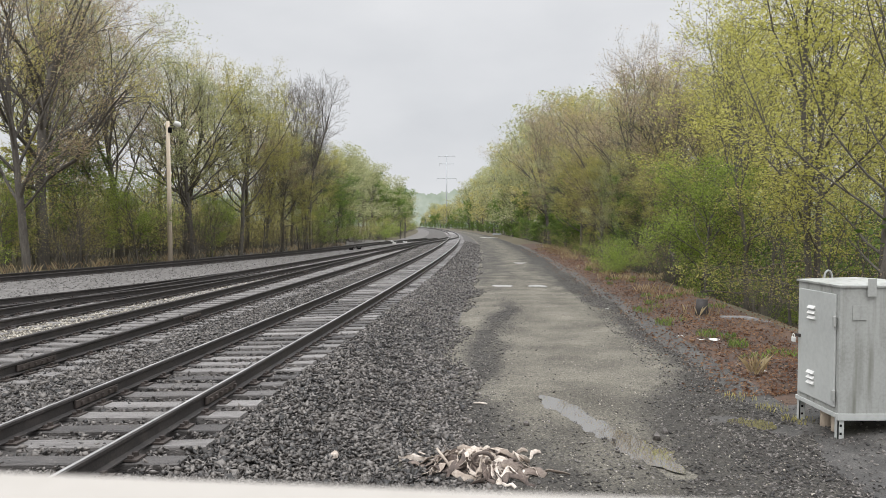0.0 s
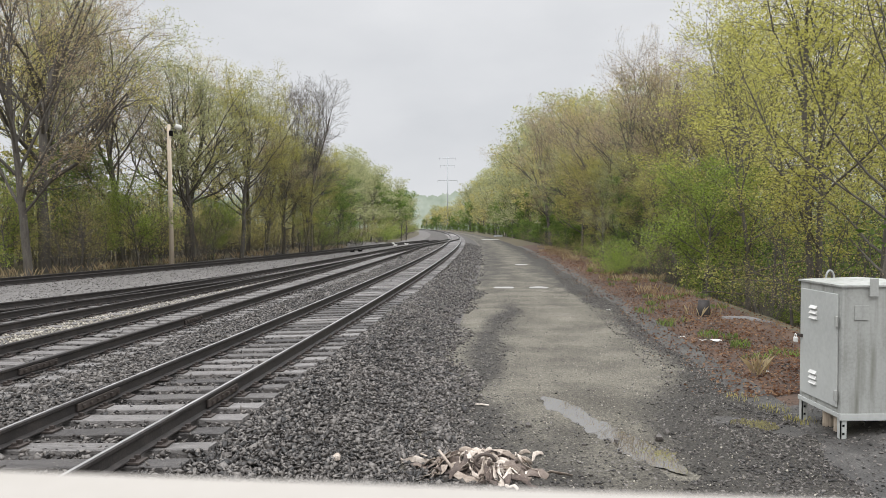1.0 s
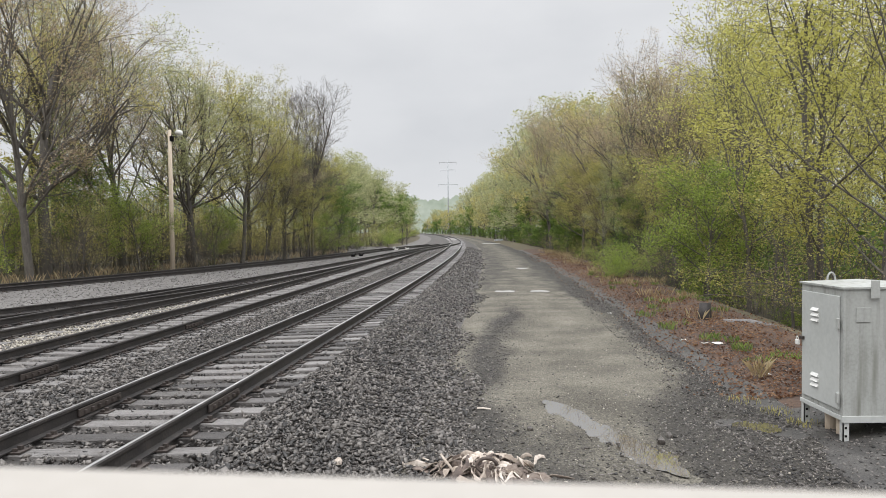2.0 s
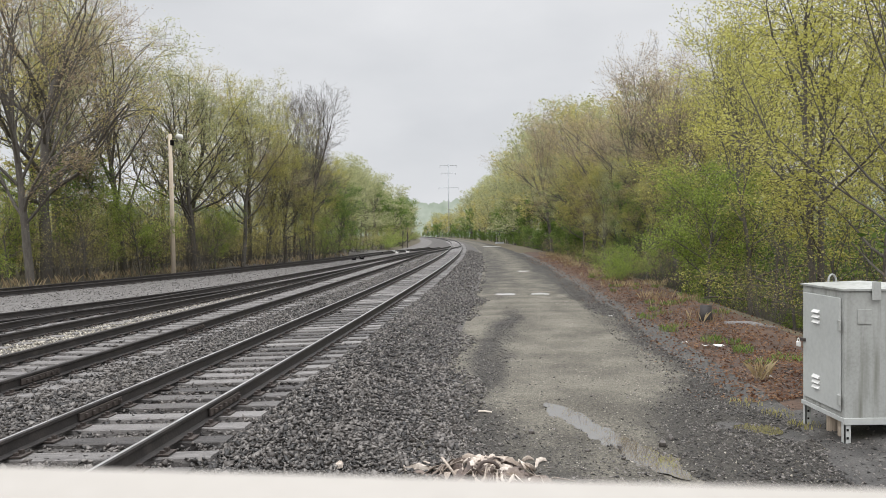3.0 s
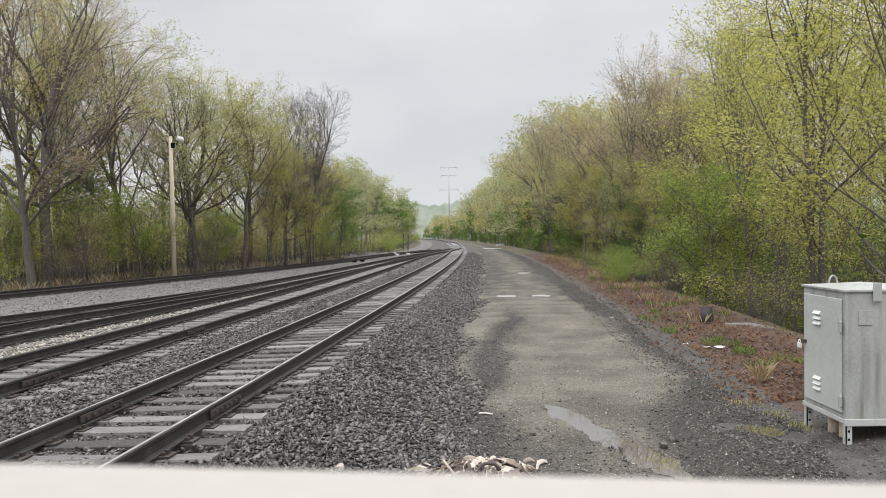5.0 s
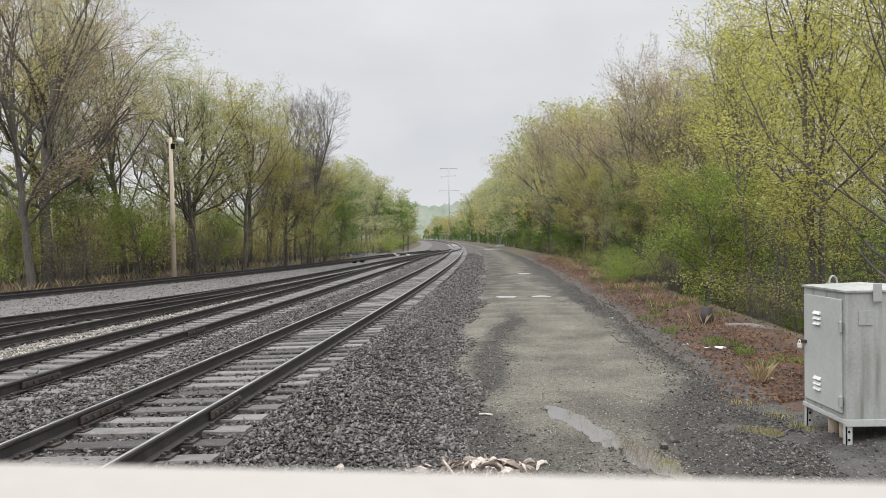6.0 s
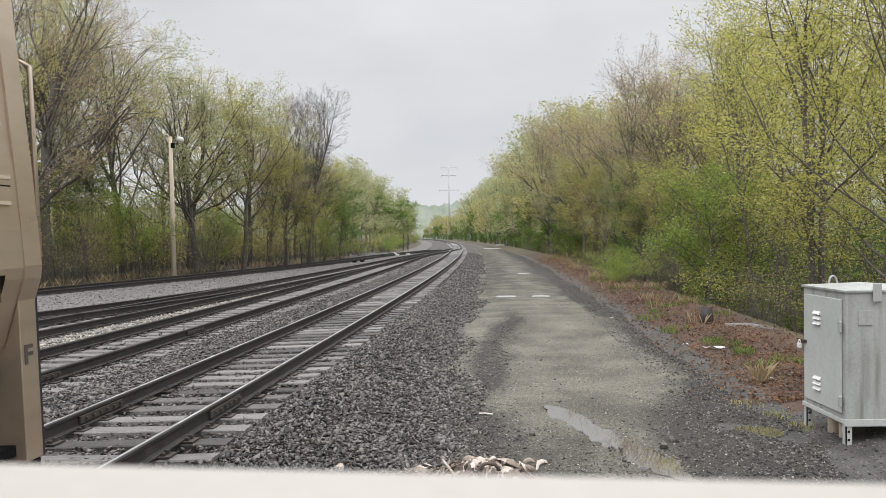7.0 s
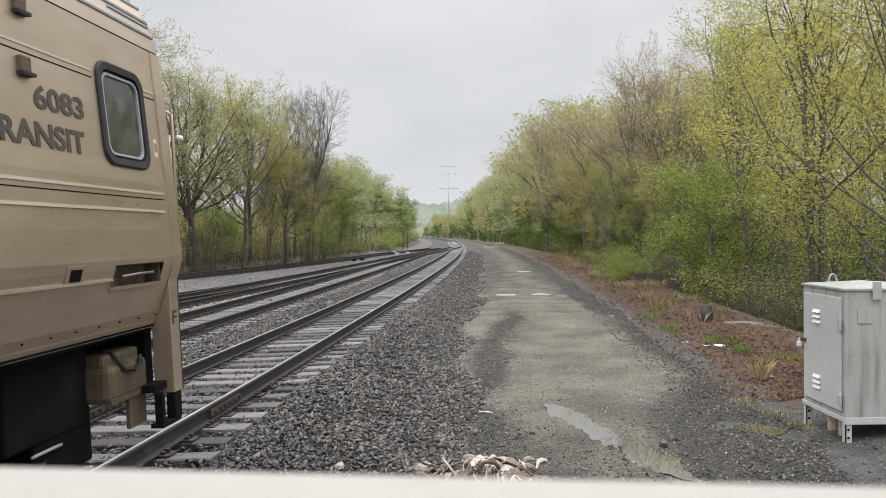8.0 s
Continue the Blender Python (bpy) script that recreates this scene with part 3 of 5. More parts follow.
def lanes(y0, y1, o0, o1, z, spread=0.02, power=1.0, keep=None):
    """Points thrown over a stretch beside the main track, denser near y0."""
    def place(rng, n):
        y = y0 + (y1 - y0) * rng.random(n) ** power
        o = rng.uniform(o0, o1, n)
        if keep is not None:
            k = keep(y, o, rng)
            y, o = y[k], o[k]
        x1 = np.array([line_1(a) for a in y])
        s = np.array([slope(line_1, a) for a in y])
        k = np.hypot(1, s)
        zz = np.array([z(a, b) for a, b in zip(o, y)]) if callable(z) else z
        return np.stack([x1 + o / k, y - o * s / k, zz + rng.uniform(-spread, spread, len(y))], 1)
    return place


def not_on_rail(y, o, rng):
    return (np.abs(np.abs(o) - .7525) > .1)


def thin_out(y, o, rng):
    """The shoulder's stones peter out over the road."""
    edge = 3.05 + .35 * np.sin(y * .9) * np.sin(y * .37 + 1) + 1.0 * np.clip((13.5 - y) / 5.5, 0, 1)
    return rng.random(len(o)) < np.clip((edge + .25 - o) / .5, 0.0, 1)



def chip_cover(y, o, rng):
    """Chippings lie where the road's grit is covered."""
    return rng.random(len(o)) < np.array([chip_amount(p, q) ** 1.4 for p, q in zip(o, y)]) + .05


stones("ballast_shoulder", 64000, lanes(4.5, 30, 1.25, 4.5, lambda o, y: max(profile(o, y) + .012 + .05 * soft_step(2.15, 1.45, o), road_height(o, y) + .004 if o > 2.9 else -1), .018, 1.7, thin_out), M["stone"], "grey crushed stone shoulder beside the ties", (.014, .033), 2)
stones("ballast_shoulder", 6000, lanes(30, 90, 1.25, 3.3, lambda o, y: profile(o, y) + .012, .02, 1.3, thin_out), M["stone"], "grey crushed stone shoulder beside the ties", (.025, .05), 3)
stones("ballast_crib", 15000, lanes(4, 34, -1.35, 1.35, lambda o, y: .318 + math.tan(CANT) * o, .022, 1.6, not_on_rail), M["stone"], "grey crushed stone between the ties", (.013, .03), 4)
stones("ballast_between", 26000, lanes(5, 40, -2.95, -1.25, lambda o, y: profile(o, y) + .01, .02, 1.5), M["stone"], "grey crushed stone between two tracks", (.015, .034), 5)
stones("ballast_left", 7500, lanes(8, 60, -5.4, -2.8, lambda o, y: profile(o, y) - .01, .02, 1.5), M["stone"], "grey crushed stone under the second track", (.022, .045), 6)
stones("ballast_grit", 9000, lanes(8, 34, -6.2, -4.75, .285, .015, 1.3), M["pale_stone"], "pale grit between the sidings", (.012, .03), 7)
stones("ballast_left", 20000, lanes(12, 80, -16, -5.2, lambda o, y: profile(o, y), .012, 1.5), M["yard"], "grey crushed stone around the sidings", (.016, .036), 8)
stones("ballast_between", 9000, lanes(40, 100, -3.0, -1.25, lambda o, y: profile(o, y) + .01, .02, 1.2), M["stone"], "grey crushed stone between two tracks", (.03, .055), 12)
stones("ballast_crib", 6000, lanes(34, 80, -1.35, 1.35, lambda o, y: .315 + math.tan(CANT) * o, .02, 1.3, not_on_rail), M["stone"], "grey crushed stone between the ties", (.025, .045), 13)
stones("road_gravel", 6000, lanes(5, 26, 3.0, 8.2, lambda o, y: road_height(o, y) + .002, .004, 1.7), M["pale_stone"], "loose grit on the service road", (.004, .011), 9)
stones("road_chippings", 42000, lanes(6, 28, 2.9, 8.2, lambda o, y: road_height(o, y) + .003, .004, 1.5, chip_cover), M["stone"], "dark stone chippings strewn over the road", (.006, .017), 11)
stones("verge_gravel", 11000, lanes(6, 34, 6.6, 9.0, lambda o, y: max(road_height(o, y) if o < 7.9 else -1, profile(o, y)) + .004, .008, 1.4), M["stone"], "grey stones along the verge", (.007, .020), 10)

# ---------------------------------------------------------------- trees and bushes


KIDS = [12, 9, 6]


def grow(rnd, wood, twigs, tips, p, d, length, radius, level, levels, form):
    """One limb, bent at random, with its side limbs; the ends are kept for leaves. form: where the crown begins,
    its width to height, the tilt of low and of high limbs, how strongly limbs turn upward, and how crooked they are."""
    start, wide, low, high, lift, crook = form
    n = (9, 6, 4, 3)[level]
    pts, q = [p.copy()], p.copy()
    way = d.normalized()
    for i in range(n):
        way = (way + Vector((rnd.uniform(-1, 1), rnd.uniform(-1, 1), rnd.uniform(-.7, .7) + lift)) * (.09 if level == 0 else crook)).normalized()
        q = q + way * length / n
        pts.append(q.copy())
    radii = [max(radius * (1 - (.55 if level == 0 else .75) * i / n), .006) for i in range(n + 1)]
    (wood if level < 2 else twigs).tube(pts, radii, (7, 5, 3, 3)[level], cap=False)
    if level >= levels:
        tips.extend(pts[1:])
        return
    if level == levels - 1:
        tips.extend(pts[-2:])
    kids = KIDS[level]
    for k in range(kids):
        first = start if level == 0 else .28
        v = (k + rnd.random()) / kids
        u = first + (1 - first) * v
        i = min(int(u * n), n - 1)
        base = pts[i].lerp(pts[i + 1], u * n - i)
        ax = Vector((0, 0, 1)) if level == 0 else (pts[i + 1] - pts[i]).normalized()
        a = k * 2.4 + rnd.uniform(-.5, .5) if level == 0 else rnd.uniform(0, 2 * math.pi)
        side = Matrix.Rotation(a, 3, ax) @ ax.orthogonal().normalized()
        tilt = (low + (high - low) * v) * rnd.uniform(.8, 1.2) if level == 0 else rnd.uniform(.5, 1.0)
        nd = ax * math.cos(tilt) + side * math.sin(tilt)
        if level == 0:
            ln = length * wide / .62 * (.62 + .38 * math.sin(2.6 * v)) * rnd.uniform(.75, 1.2)
        else:
            ln = length * .5 * (1 - .35 * v) * rnd.uniform(.75, 1.25)
        grow(rnd, wood, twigs, tips, base, nd, ln, min(radii[i] * (.5 if level == 0 else .5), ln * .021), level + 1, levels, form)


def leaves(rng, tips, per, size, scatter, single=False):
    """Leaf clumps near the twigs: small bent blades of two faces each, gathered in flat sprays."""
    t = np.array([tuple(p) for p in tips])
    n = int(len(t) * per)
    t = t[rng.random(len(t)) < .55]
    c = t[rng.integers(0, len(t), n)] + rng.normal(0, scatter, (n, 3)) * (1, 1, .5)
    a = rng.normal(size=(n, 3)) * (1, 1, .5)
    a /= np.linalg.norm(a, axis=1)[:, None]
    b = np.cross(a, rng.normal(size=(n, 3)) * (.55, .55, 1))
    b /= np.linalg.norm(b, axis=1)[:, None] + 1e-9
    s = size * rng.uniform(.6, 1.4, (n, 1))
    nn = np.cross(a, b)
    v = np.stack([c - a * s, c + b * s * .55 + nn * s * .25, c + a * s, c - b * s * .55 + nn * s * .25], 1).reshape(-1, 3)
    if single:
        v = np.stack([c - a * s, c + b * s * .8, c + a * s], 1).reshape(-1, 3)
        return v, np.arange(3 * n).reshape(-1, 3)
    k = 4 * np.arange(n)[:, None]
    f = np.concatenate([k + np.array([[0, 1, 2]]), k + np.array([[0, 2, 3]])], 1).reshape(-1, 3)
    return v, f


def leaf_mesh(name, v, f, material):
    me = bpy.data.meshes.new(name)
    me.vertices.add(len(v))
    me.vertices.foreach_set("co", v.reshape(-1).astype(np.float32))
    me.loops.add(f.size)
    me.loops.foreach_set("vertex_index", f.reshape(-1).astype(np.int32))
    me.polygons.add(len(f))
    me.polygons.foreach_set("loop_start", np.arange(0, f.size, 3, dtype=np.int32))
    me.materials.append(material)
    me.update(calc_edges=True)
    return me


def tree(seed, height, radius, colour, label, form, levels=3, per=2.0, size=.09, scatter=.24, stems=1, bark="bark"):
    """A tree of its own: trunk with main limbs, fine branches, crown of leaves."""
    rnd, rng = random.Random(seed), np.random.default_rng(seed)
    wood, twigs, tips = Shape(), Shape(), []
    for k in range(stems):
        a = k * 2.1 + seed
        lean = Vector((rnd.uniform(-.06, .06), rnd.uniform(-.06, .06), 1)) if stems == 1 else Vector((math.cos(a) * .13, math.sin(a) * .13, 1))
        grow(rnd, wood, twigs, tips, Vector((0.15 * k, 0.1 * (k % 2), -.3)), lean, .62 * height * (1 if k == 0 else rnd.uniform(.8, .95)), radius * (1 if stems == 1 else .7), 0, levels, form)
    th = thing("tree", label, "tree")
    part("trunk", wood, M[bark], th, smooth=True)
    part("branchwork", twigs, M[bark], th, kind="stuff")
    th["rises"] = max(p.z for p in tips)
    if per:
        v, f = leaves(rng, tips, per, size, scatter, single=colour not in ("lime", "green", "fresh"))
        new_part = new("crown", leaf_mesh("crown", v, f, LEAF[colour]))
        new_part.parent = th
    return th


def bush(seed, height, width, colour, label, count=22, per=11, size=.032):
    rnd, rng = random.Random(seed), np.random.default_rng(seed)
    twigs, tips = Shape(), []
    for k in range(count):
        a = rnd.uniform(0, 2 * math.pi)
        q = Vector((math.cos(a), math.sin(a), 0)) * rnd.uniform(0, width * .3)
        d = Vector((math.cos(a) * rnd.uniform(.1, .7), math.sin(a) * rnd.uniform(.1, .7), 1))
        pts, n = [q.copy()], 6
        ln = height * rnd.uniform(.6, 1.1)
        for i in range(n):
            d = (d + Vector((rnd.uniform(-.3, .3), rnd.uniform(-.3, .3), rnd.uniform(-.3, .1)))).normalized()
            q = q + d * ln / n
            pts.append(q.copy())
            if i > 0:
                for j in range(1 if i % 2 else 2):
                    e = (d + Vector((rnd.uniform(-1, 1), rnd.uniform(-1, 1), rnd.uniform(-.3, .6)))).normalized()
                    tw = [q.copy(), q + e * ln * .22 + Vector((0, 0, rnd.uniform(-.05, .05)))]
                    tips.append(q + e * ln * .12)
                    twigs.tube(tw, [.007, .002], 3, cap=False)
                    tips.extend(tw[1:])
        twigs.tube(pts, [.012 * (1 - .8 * i / n) for i in range(n + 1)], 4, cap=False)
        tips.extend(pts[2:])
    th = thing("bush", label, "bush")
    part("stemwork", twigs, M["bark"], th)
    if per:
        v, f = leaves(rng, tips, per, size, width * .07)
        new_part = new("foliage", leaf_mesh("foliage", v, f, LEAF[colour]))
        new_part.parent = th
    return th


OAK = (.34, .50, 1.2, .3, .32, .27)
VASE = (.30, .44, .85, .2, .45, .16)
ROUND = (.34, .40, 1.15, .3, .26, .29)
SLIM = (.30, .32, 1.0, .25, .38, .20)
BROAD = (.15, .48, 1.3, .4, .12, .26)
RAISED = (.42, .52, 1.25, .5, .12, .26)

GROVE = [  # seed, height, trunk radius, leaf, label, form, leaves per twig point, leaf size, stems
    (11, 17.0, .30, "olive", "tall spreading tree in thin olive spring leaf", OAK, 6.5, .055, 1),
    (12, 16.0, .22, "bud", "tall tree with reddish-brown buds and fine twigs", VASE, 8.0, .048, 1),
    (13, 13.5, .13, "lime", "slender tree in bright yellow-green leaf with several thin stems", SLIM, 5.5, .045, 2),
    (14, 12.0, .13, "lime", "young tree in yellow-green leaf with level sprays", BROAD, 6.0, .045, 1),
    (15, 15.5, .22, "grey", "tall tree in pale grey-green young leaf", ROUND, 10.0, .055, 1),
    (16, 10.5, .12, "green", "young tree in fresh green leaf", ROUND, 4.2, .07, 1),
    (17, 14.0, .18, "gold", "tree in golden-olive spring leaf", ROUND, 10.0, .056, 1),
    (18, 7.0, .09, "fresh", "small understorey tree in fresh green leaf", (.28, .5, 1.25, .45, .12, .26), 5.5, .05, 1),
]
FAR = [  # the same for trees that stay far off: fewer and larger sprays of leaves; the pale kind stands in for haze
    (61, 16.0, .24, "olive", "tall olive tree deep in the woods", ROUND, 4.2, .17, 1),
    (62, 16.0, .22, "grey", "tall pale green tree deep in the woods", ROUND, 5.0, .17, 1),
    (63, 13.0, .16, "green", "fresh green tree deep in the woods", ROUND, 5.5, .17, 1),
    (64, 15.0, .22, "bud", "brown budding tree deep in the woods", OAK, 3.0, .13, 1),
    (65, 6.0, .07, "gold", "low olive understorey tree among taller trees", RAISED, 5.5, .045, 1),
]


TALL = []
RISE_LEFT = ([-.60, -.43, -.40, -.378, -.31, -.26, -.245, -.23, -.144, -.11, -.089, -.058, -.042, 0],
             [.60, .40, .30, .27, .25, .22, .18, .155, .115, .092, .083, .063, .048, .03])
RISE_RIGHT = ([.02, .034, .04, .083, .11, .126, .169, .216, .235, .286, .329, .345, .40],
              [.03, .06, .098, .114, .126, .18, .19, .195, .25, .285, .285, .34, .60])


def canopy(x, y, z):
    """How tall the woods stand at a place: the old trees near the siding's bend, lower growth further along the line."""
    if y < 12:
        return 99
    rise = np.interp(x / y, *(RISE_LEFT if x < line_1(y) else RISE_RIGHT))
    return 2.5 + float(rise) * y - z


def woods():
    KIDS[:] = [16, 11, 6]
    lone = tree(31, 15.6, .13, "bud", "tall bare tree with several grey stems and fine twigs", (.30, .23, .85, .3, .35, .12), per=.5, size=.03, scatter=.1, stems=4)
    lone.matrix_basis = pose(-11.7, 61, .2, 0, 0, 40)
    lone.scale = [15.8 / lone["rises"]] * 3
    kinds = []
    for s, h, r, c, lab, fm, p, z, st in GROVE:
        KIDS[:] = [10, 7, 5] if c == "lime" else [15, 9, 6]
        kinds.append(tree(s, h, r, c, lab, fm, per=p, size=z, stems=st))
    KIDS[:] = [13, 8, 4]
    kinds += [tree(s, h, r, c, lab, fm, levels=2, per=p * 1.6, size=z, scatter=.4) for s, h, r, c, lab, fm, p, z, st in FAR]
    TALL[:] = [ob["rises"] for ob in kinds]
    used = set()
    rnd = random.Random(5)

    def put(k, x, y, z, scale=1.0, turn=None, fixed=False):
        m = pose(x, y, z, rnd.uniform(-2, 2), rnd.uniform(-2, 2), rnd.uniform(0, 360) if turn is None else turn)
        src = kinds[k]
        if k in used:
            ob = copy_thing(src, m)
        else:
            used.add(k)
            ob = src
            ob.matrix_basis = m
        s = scale if fixed else min(scale * rnd.uniform(.9, 1.12), canopy(x, y, z) / (TALL[k] * 1.04))
        ob.scale = (s, s, s * rnd.uniform(.97, 1.03))
        tagged(ob, group="trees of the woods")

    def left_of_siding(y, off):
        s = slope(line_5, y)
        h = math.hypot(1, s)
        return line_5(y) - off / h, y + off * s / h

    # the first trees beyond the far siding, one by one: kind, x, y, height in metres
    for k, x, y, h in ((0, -19.9, 36.0, 19.0), (1, -19.0, 33.0, 17.0), (1, -18.7, 42.0, 16.5), (4, -16.2, 46.0, 14.0),
                       (0, -17.8, 50.0, 15.0), (6, -14.2, 50.5, 13.8), (4, -15.6, 57.0, 14.4), (1, -13.4, 54.5, 10.2), (6, -12.6, 56.5, 10.5),
                       (4, -13.8, 66.0, 10.0), (4, -23.5, 43.0, 19.0)):
        put(k, x, y, .25, h / TALL[k], turn=150 if y == 36.0 else None, fixed=True)
    for k, x, y, h in ((7, -16.9, 40.0, 5.5), (7, -15.2, 47.5, 4.5), (12, -18.0, 38.5, 4.5), (12, -13.0, 52.0, 5.0), (12, -11.6, 58.0, 4.5), (5, -10.6, 72.0, 8.0),
                       (12, -20.8, 34.2, 5.0), (7, -11.6, 65.0, 4.5), (12, -21.5, 38.0, 6.0), (12, -19.5, 39.5, 6.0), (7, -22.5, 36.0, 6.0), (12, -17.5, 43.0, 5.5), (5, -20.5, 41.0, 7.5), (12, -18.4, 36.6, 4.5)):
        put(k, x, y, .2, h / TALL[k], fixed=True)
    y = 17.0
    while y < 80:
        x, yy = left_of_siding(y + rnd.uniform(-2, 2), 12.5 + rnd.uniform(-2, 3))
        put(rnd.choice((8, 9, 11, 8) if yy > 40 else (6, 4, 1)), x, yy, .3, rnd.uniform(.85, 1.05))
        if y > 58:
            x, yy = left_of_siding(y, 4.5 + rnd.uniform(-1, 2.5))
            put(rnd.choice((0, 6, 4, 1)), x, yy, .25, 1.0)
        y += 7.5
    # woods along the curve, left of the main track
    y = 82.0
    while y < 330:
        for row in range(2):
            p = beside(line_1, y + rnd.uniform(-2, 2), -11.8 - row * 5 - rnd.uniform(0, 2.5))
            # half are the pale-leaved kind, whose colour stands in for haze
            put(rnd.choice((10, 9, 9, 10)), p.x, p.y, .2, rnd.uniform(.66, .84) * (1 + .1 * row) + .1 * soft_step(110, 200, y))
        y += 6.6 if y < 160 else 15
    # the first trees along the service road: kind, x, y, height in metres
    for k, x, y, h in ((2, 10.7, 21.0, 15.0), (2, 10.7, 17.4, 13.0), (3, 11.4, 27.0, 11.0), (2, 12.8, 31.5, 14.5), (7, 10.3, 28.2, 6.0), (7, 11.3, 31.5, 6.0),
                       (12, 11.2, 23.2, 5.4), (12, 11.9, 26.0, 6.0), (12, 10.6, 19.5, 5.2), (1, 14.0, 51.5, 18.6), (1, 13.4, 42.5, 13.5),
                       (1, 15.3, 47.0, 17.0), (6, 12.2, 44.0, 8.5), (6, 12.4, 39.0, 8.0), (4, 12.6, 50.5, 9.0), (5, 12.0, 46.5, 6.5), (1, 13.5, 62.0, 14.5), (0, 14.2, 70.0, 17.0),
                       (1, 13.9, 79.0, 18.0), (1, 13.6, 92.0, 20.5), (6, 12.6, 57.0, 9.5), (6, 12.5, 66.0, 10.5), (4, 12.7, 75.0, 11.5)):
        off = x - line_1(y)
        put(k, x, y, profile(off, y) - .1, h / TALL[k], fixed=True)
    y = 26.0
    while y < 66:
        p = beside(line_1, y + rnd.uniform(-1.5, 1.5), 18.0 + rnd.uniform(-1.0, 1.5))
        put(rnd.choice((2, 3, 4, 2)) if y < 38 else rnd.choice((4, 1, 6)), p.x, p.y, -1.6, rnd.uniform(.9, 1.1))
        if y > 34:
            p = beside(line_1, y + rnd.uniform(-2, 2), 23 + rnd.uniform(-1.5, 1.5))
            put(rnd.choice((8, 9, 11, 8)), p.x, p.y, -1.6, rnd.uniform(.9, 1.1))
        y += 6.4
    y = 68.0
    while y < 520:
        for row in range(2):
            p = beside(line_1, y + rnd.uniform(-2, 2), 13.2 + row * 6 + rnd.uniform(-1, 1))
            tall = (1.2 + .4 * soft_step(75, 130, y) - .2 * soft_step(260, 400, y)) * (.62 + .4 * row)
            # beyond 120 m pale leaf colour is favoured in place of haze
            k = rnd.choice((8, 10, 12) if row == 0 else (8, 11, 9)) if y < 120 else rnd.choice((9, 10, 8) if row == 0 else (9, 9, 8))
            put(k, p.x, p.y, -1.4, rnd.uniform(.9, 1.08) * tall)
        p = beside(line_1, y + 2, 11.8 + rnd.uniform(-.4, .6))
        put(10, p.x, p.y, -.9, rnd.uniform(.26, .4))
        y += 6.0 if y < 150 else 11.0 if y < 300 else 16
    for k, ob in enumerate(kinds):
        if k not in used:
            for o in (*ob.children_recursive, ob):
                bpy.data.objects.remove(o)
    # bushes
    shrubs = [bush(41, 2.4, 2.2, "fresh", "leafy bright green bush at the edge of the woods"),
              bush(42, 3.0, 2.6, "olive", "olive-green thicket at the edge of the woods", per=7),
              bush(43, 3.4, 2.8, "bud", "bare brown thicket at the edge of the woods", count=46, per=1.2)]
    first = set()

    def shrub(k, x, y, z, scale):
        m = pose(x, y, z, 0, 0, rnd.uniform(0, 360))
        if k in first:
            ob = copy_thing(shrubs[k], m)
        else:
            first.add(k)
            ob = shrubs[k]
            ob.matrix_basis = m
        ob.scale = (scale, scale, scale * rnd.uniform(.85, 1.15))
        tagged(ob, group="bushes at the edge of the woods")

    y = 10.0
    while y < 120:
        for row in range(2):
            if y < 32 and row == 0 and rnd.random() < .6:
                continue
            o = 12.3 + row * 2.6 + rnd.uniform(-.8, .8)
            p = beside(line_1, y + rnd.uniform(-1, 1), o)
            shrub(rnd.choice((0, 2, 2, 1, 2) if y > 40 else (2, 2, 0)), p.x, p.y, profile(o, y) - .1, rnd.uniform(.5, 1.0))
        y += 4.2 if y < 50 else 7
    y = 14.0
    while y < 90:
        s = slope(line_5, y)
        h = math.hypot(1, s)
        off = 2.6 + rnd.uniform(-.5, 3)
        shrub(rnd.choice((2, 1, 2, 0)), line_5(y) - off / h, y + off * s / h, .2, rnd.uniform(.7, 1.2))
        y += 3.4
    y = 70.0
    while y < 300:
        p = beside(line_1, y, -9.8 - rnd.uniform(0, 2) if y > 92 else -12 - rnd.uniform(0, 2))
        shrub(rnd.choice((0, 2, 0, 1)), p.x, p.y, .2, rnd.uniform(.9, 1.5))
        y += 6 if y < 140 else 13
    for x, y, z, sc in ((8.55, 35.5, -.15, .95), (9.3, 36.5, -.3, 1.1), (7.9, 33.5, 0, .45)):
        shrub(0, x, y, z, sc)


def thicket(name, place, count, size, tall, colour, label):
    """Undergrowth behind the first trees: upright stems and loose sprays of leaves, too dense to count."""
    rng, s = np.random.default_rng(90), Shape()
    tips = []
    for _ in range(count):
        x, y, z = place(rng)
        h = tall * rng.uniform(.4, 1.0)
        lean = rng.normal(0, .18, 2) * h
        s.tube([(x, y, z - .2), (x + lean[0] * .4, y + lean[1] * .4, z + h * .55), (x + lean[0], y + lean[1], z + h)], [.035, .02, .006], 3, cap=False)
        for k in range(7):
            u = rng.uniform(.15, 1)
            tips.append((x + lean[0] * u + rng.normal(0, .5), y + lean[1] * u + rng.normal(0, .5), z + h * u))
    th = part(name, s, M["bark"], None)
    tagged(th, label, "undergrowth", kind="stuff")
    v, f = leaves(rng, tips, 5.5, size, .35)
    o = new(name, leaf_mesh(name, v, f, LEAF[colour]))
    tagged(o, label, "undergrowth", kind="stuff")


def deep_left(rng):
    y, off = rng.uniform(14, 84), rng.uniform(7, 26)
    s = slope(line_5, y)
    h = math.hypot(1, s)
    return line_5(y) - off / h, y + off * s / h, .3


def deep_right(rng):
    y, off = rng.uniform(8, 110), rng.uniform(14.5, 30)
    p = beside(line_1, y, off)
    return p.x, p.y, -1.5


woods()
thicket("undergrowth", deep_left, 2200, .09, 6.0, "olive", "dim olive undergrowth among the trunks")
thicket("undergrowth", deep_right, 2600, .10, 5.5, "green", "dim green undergrowth among the trunks")

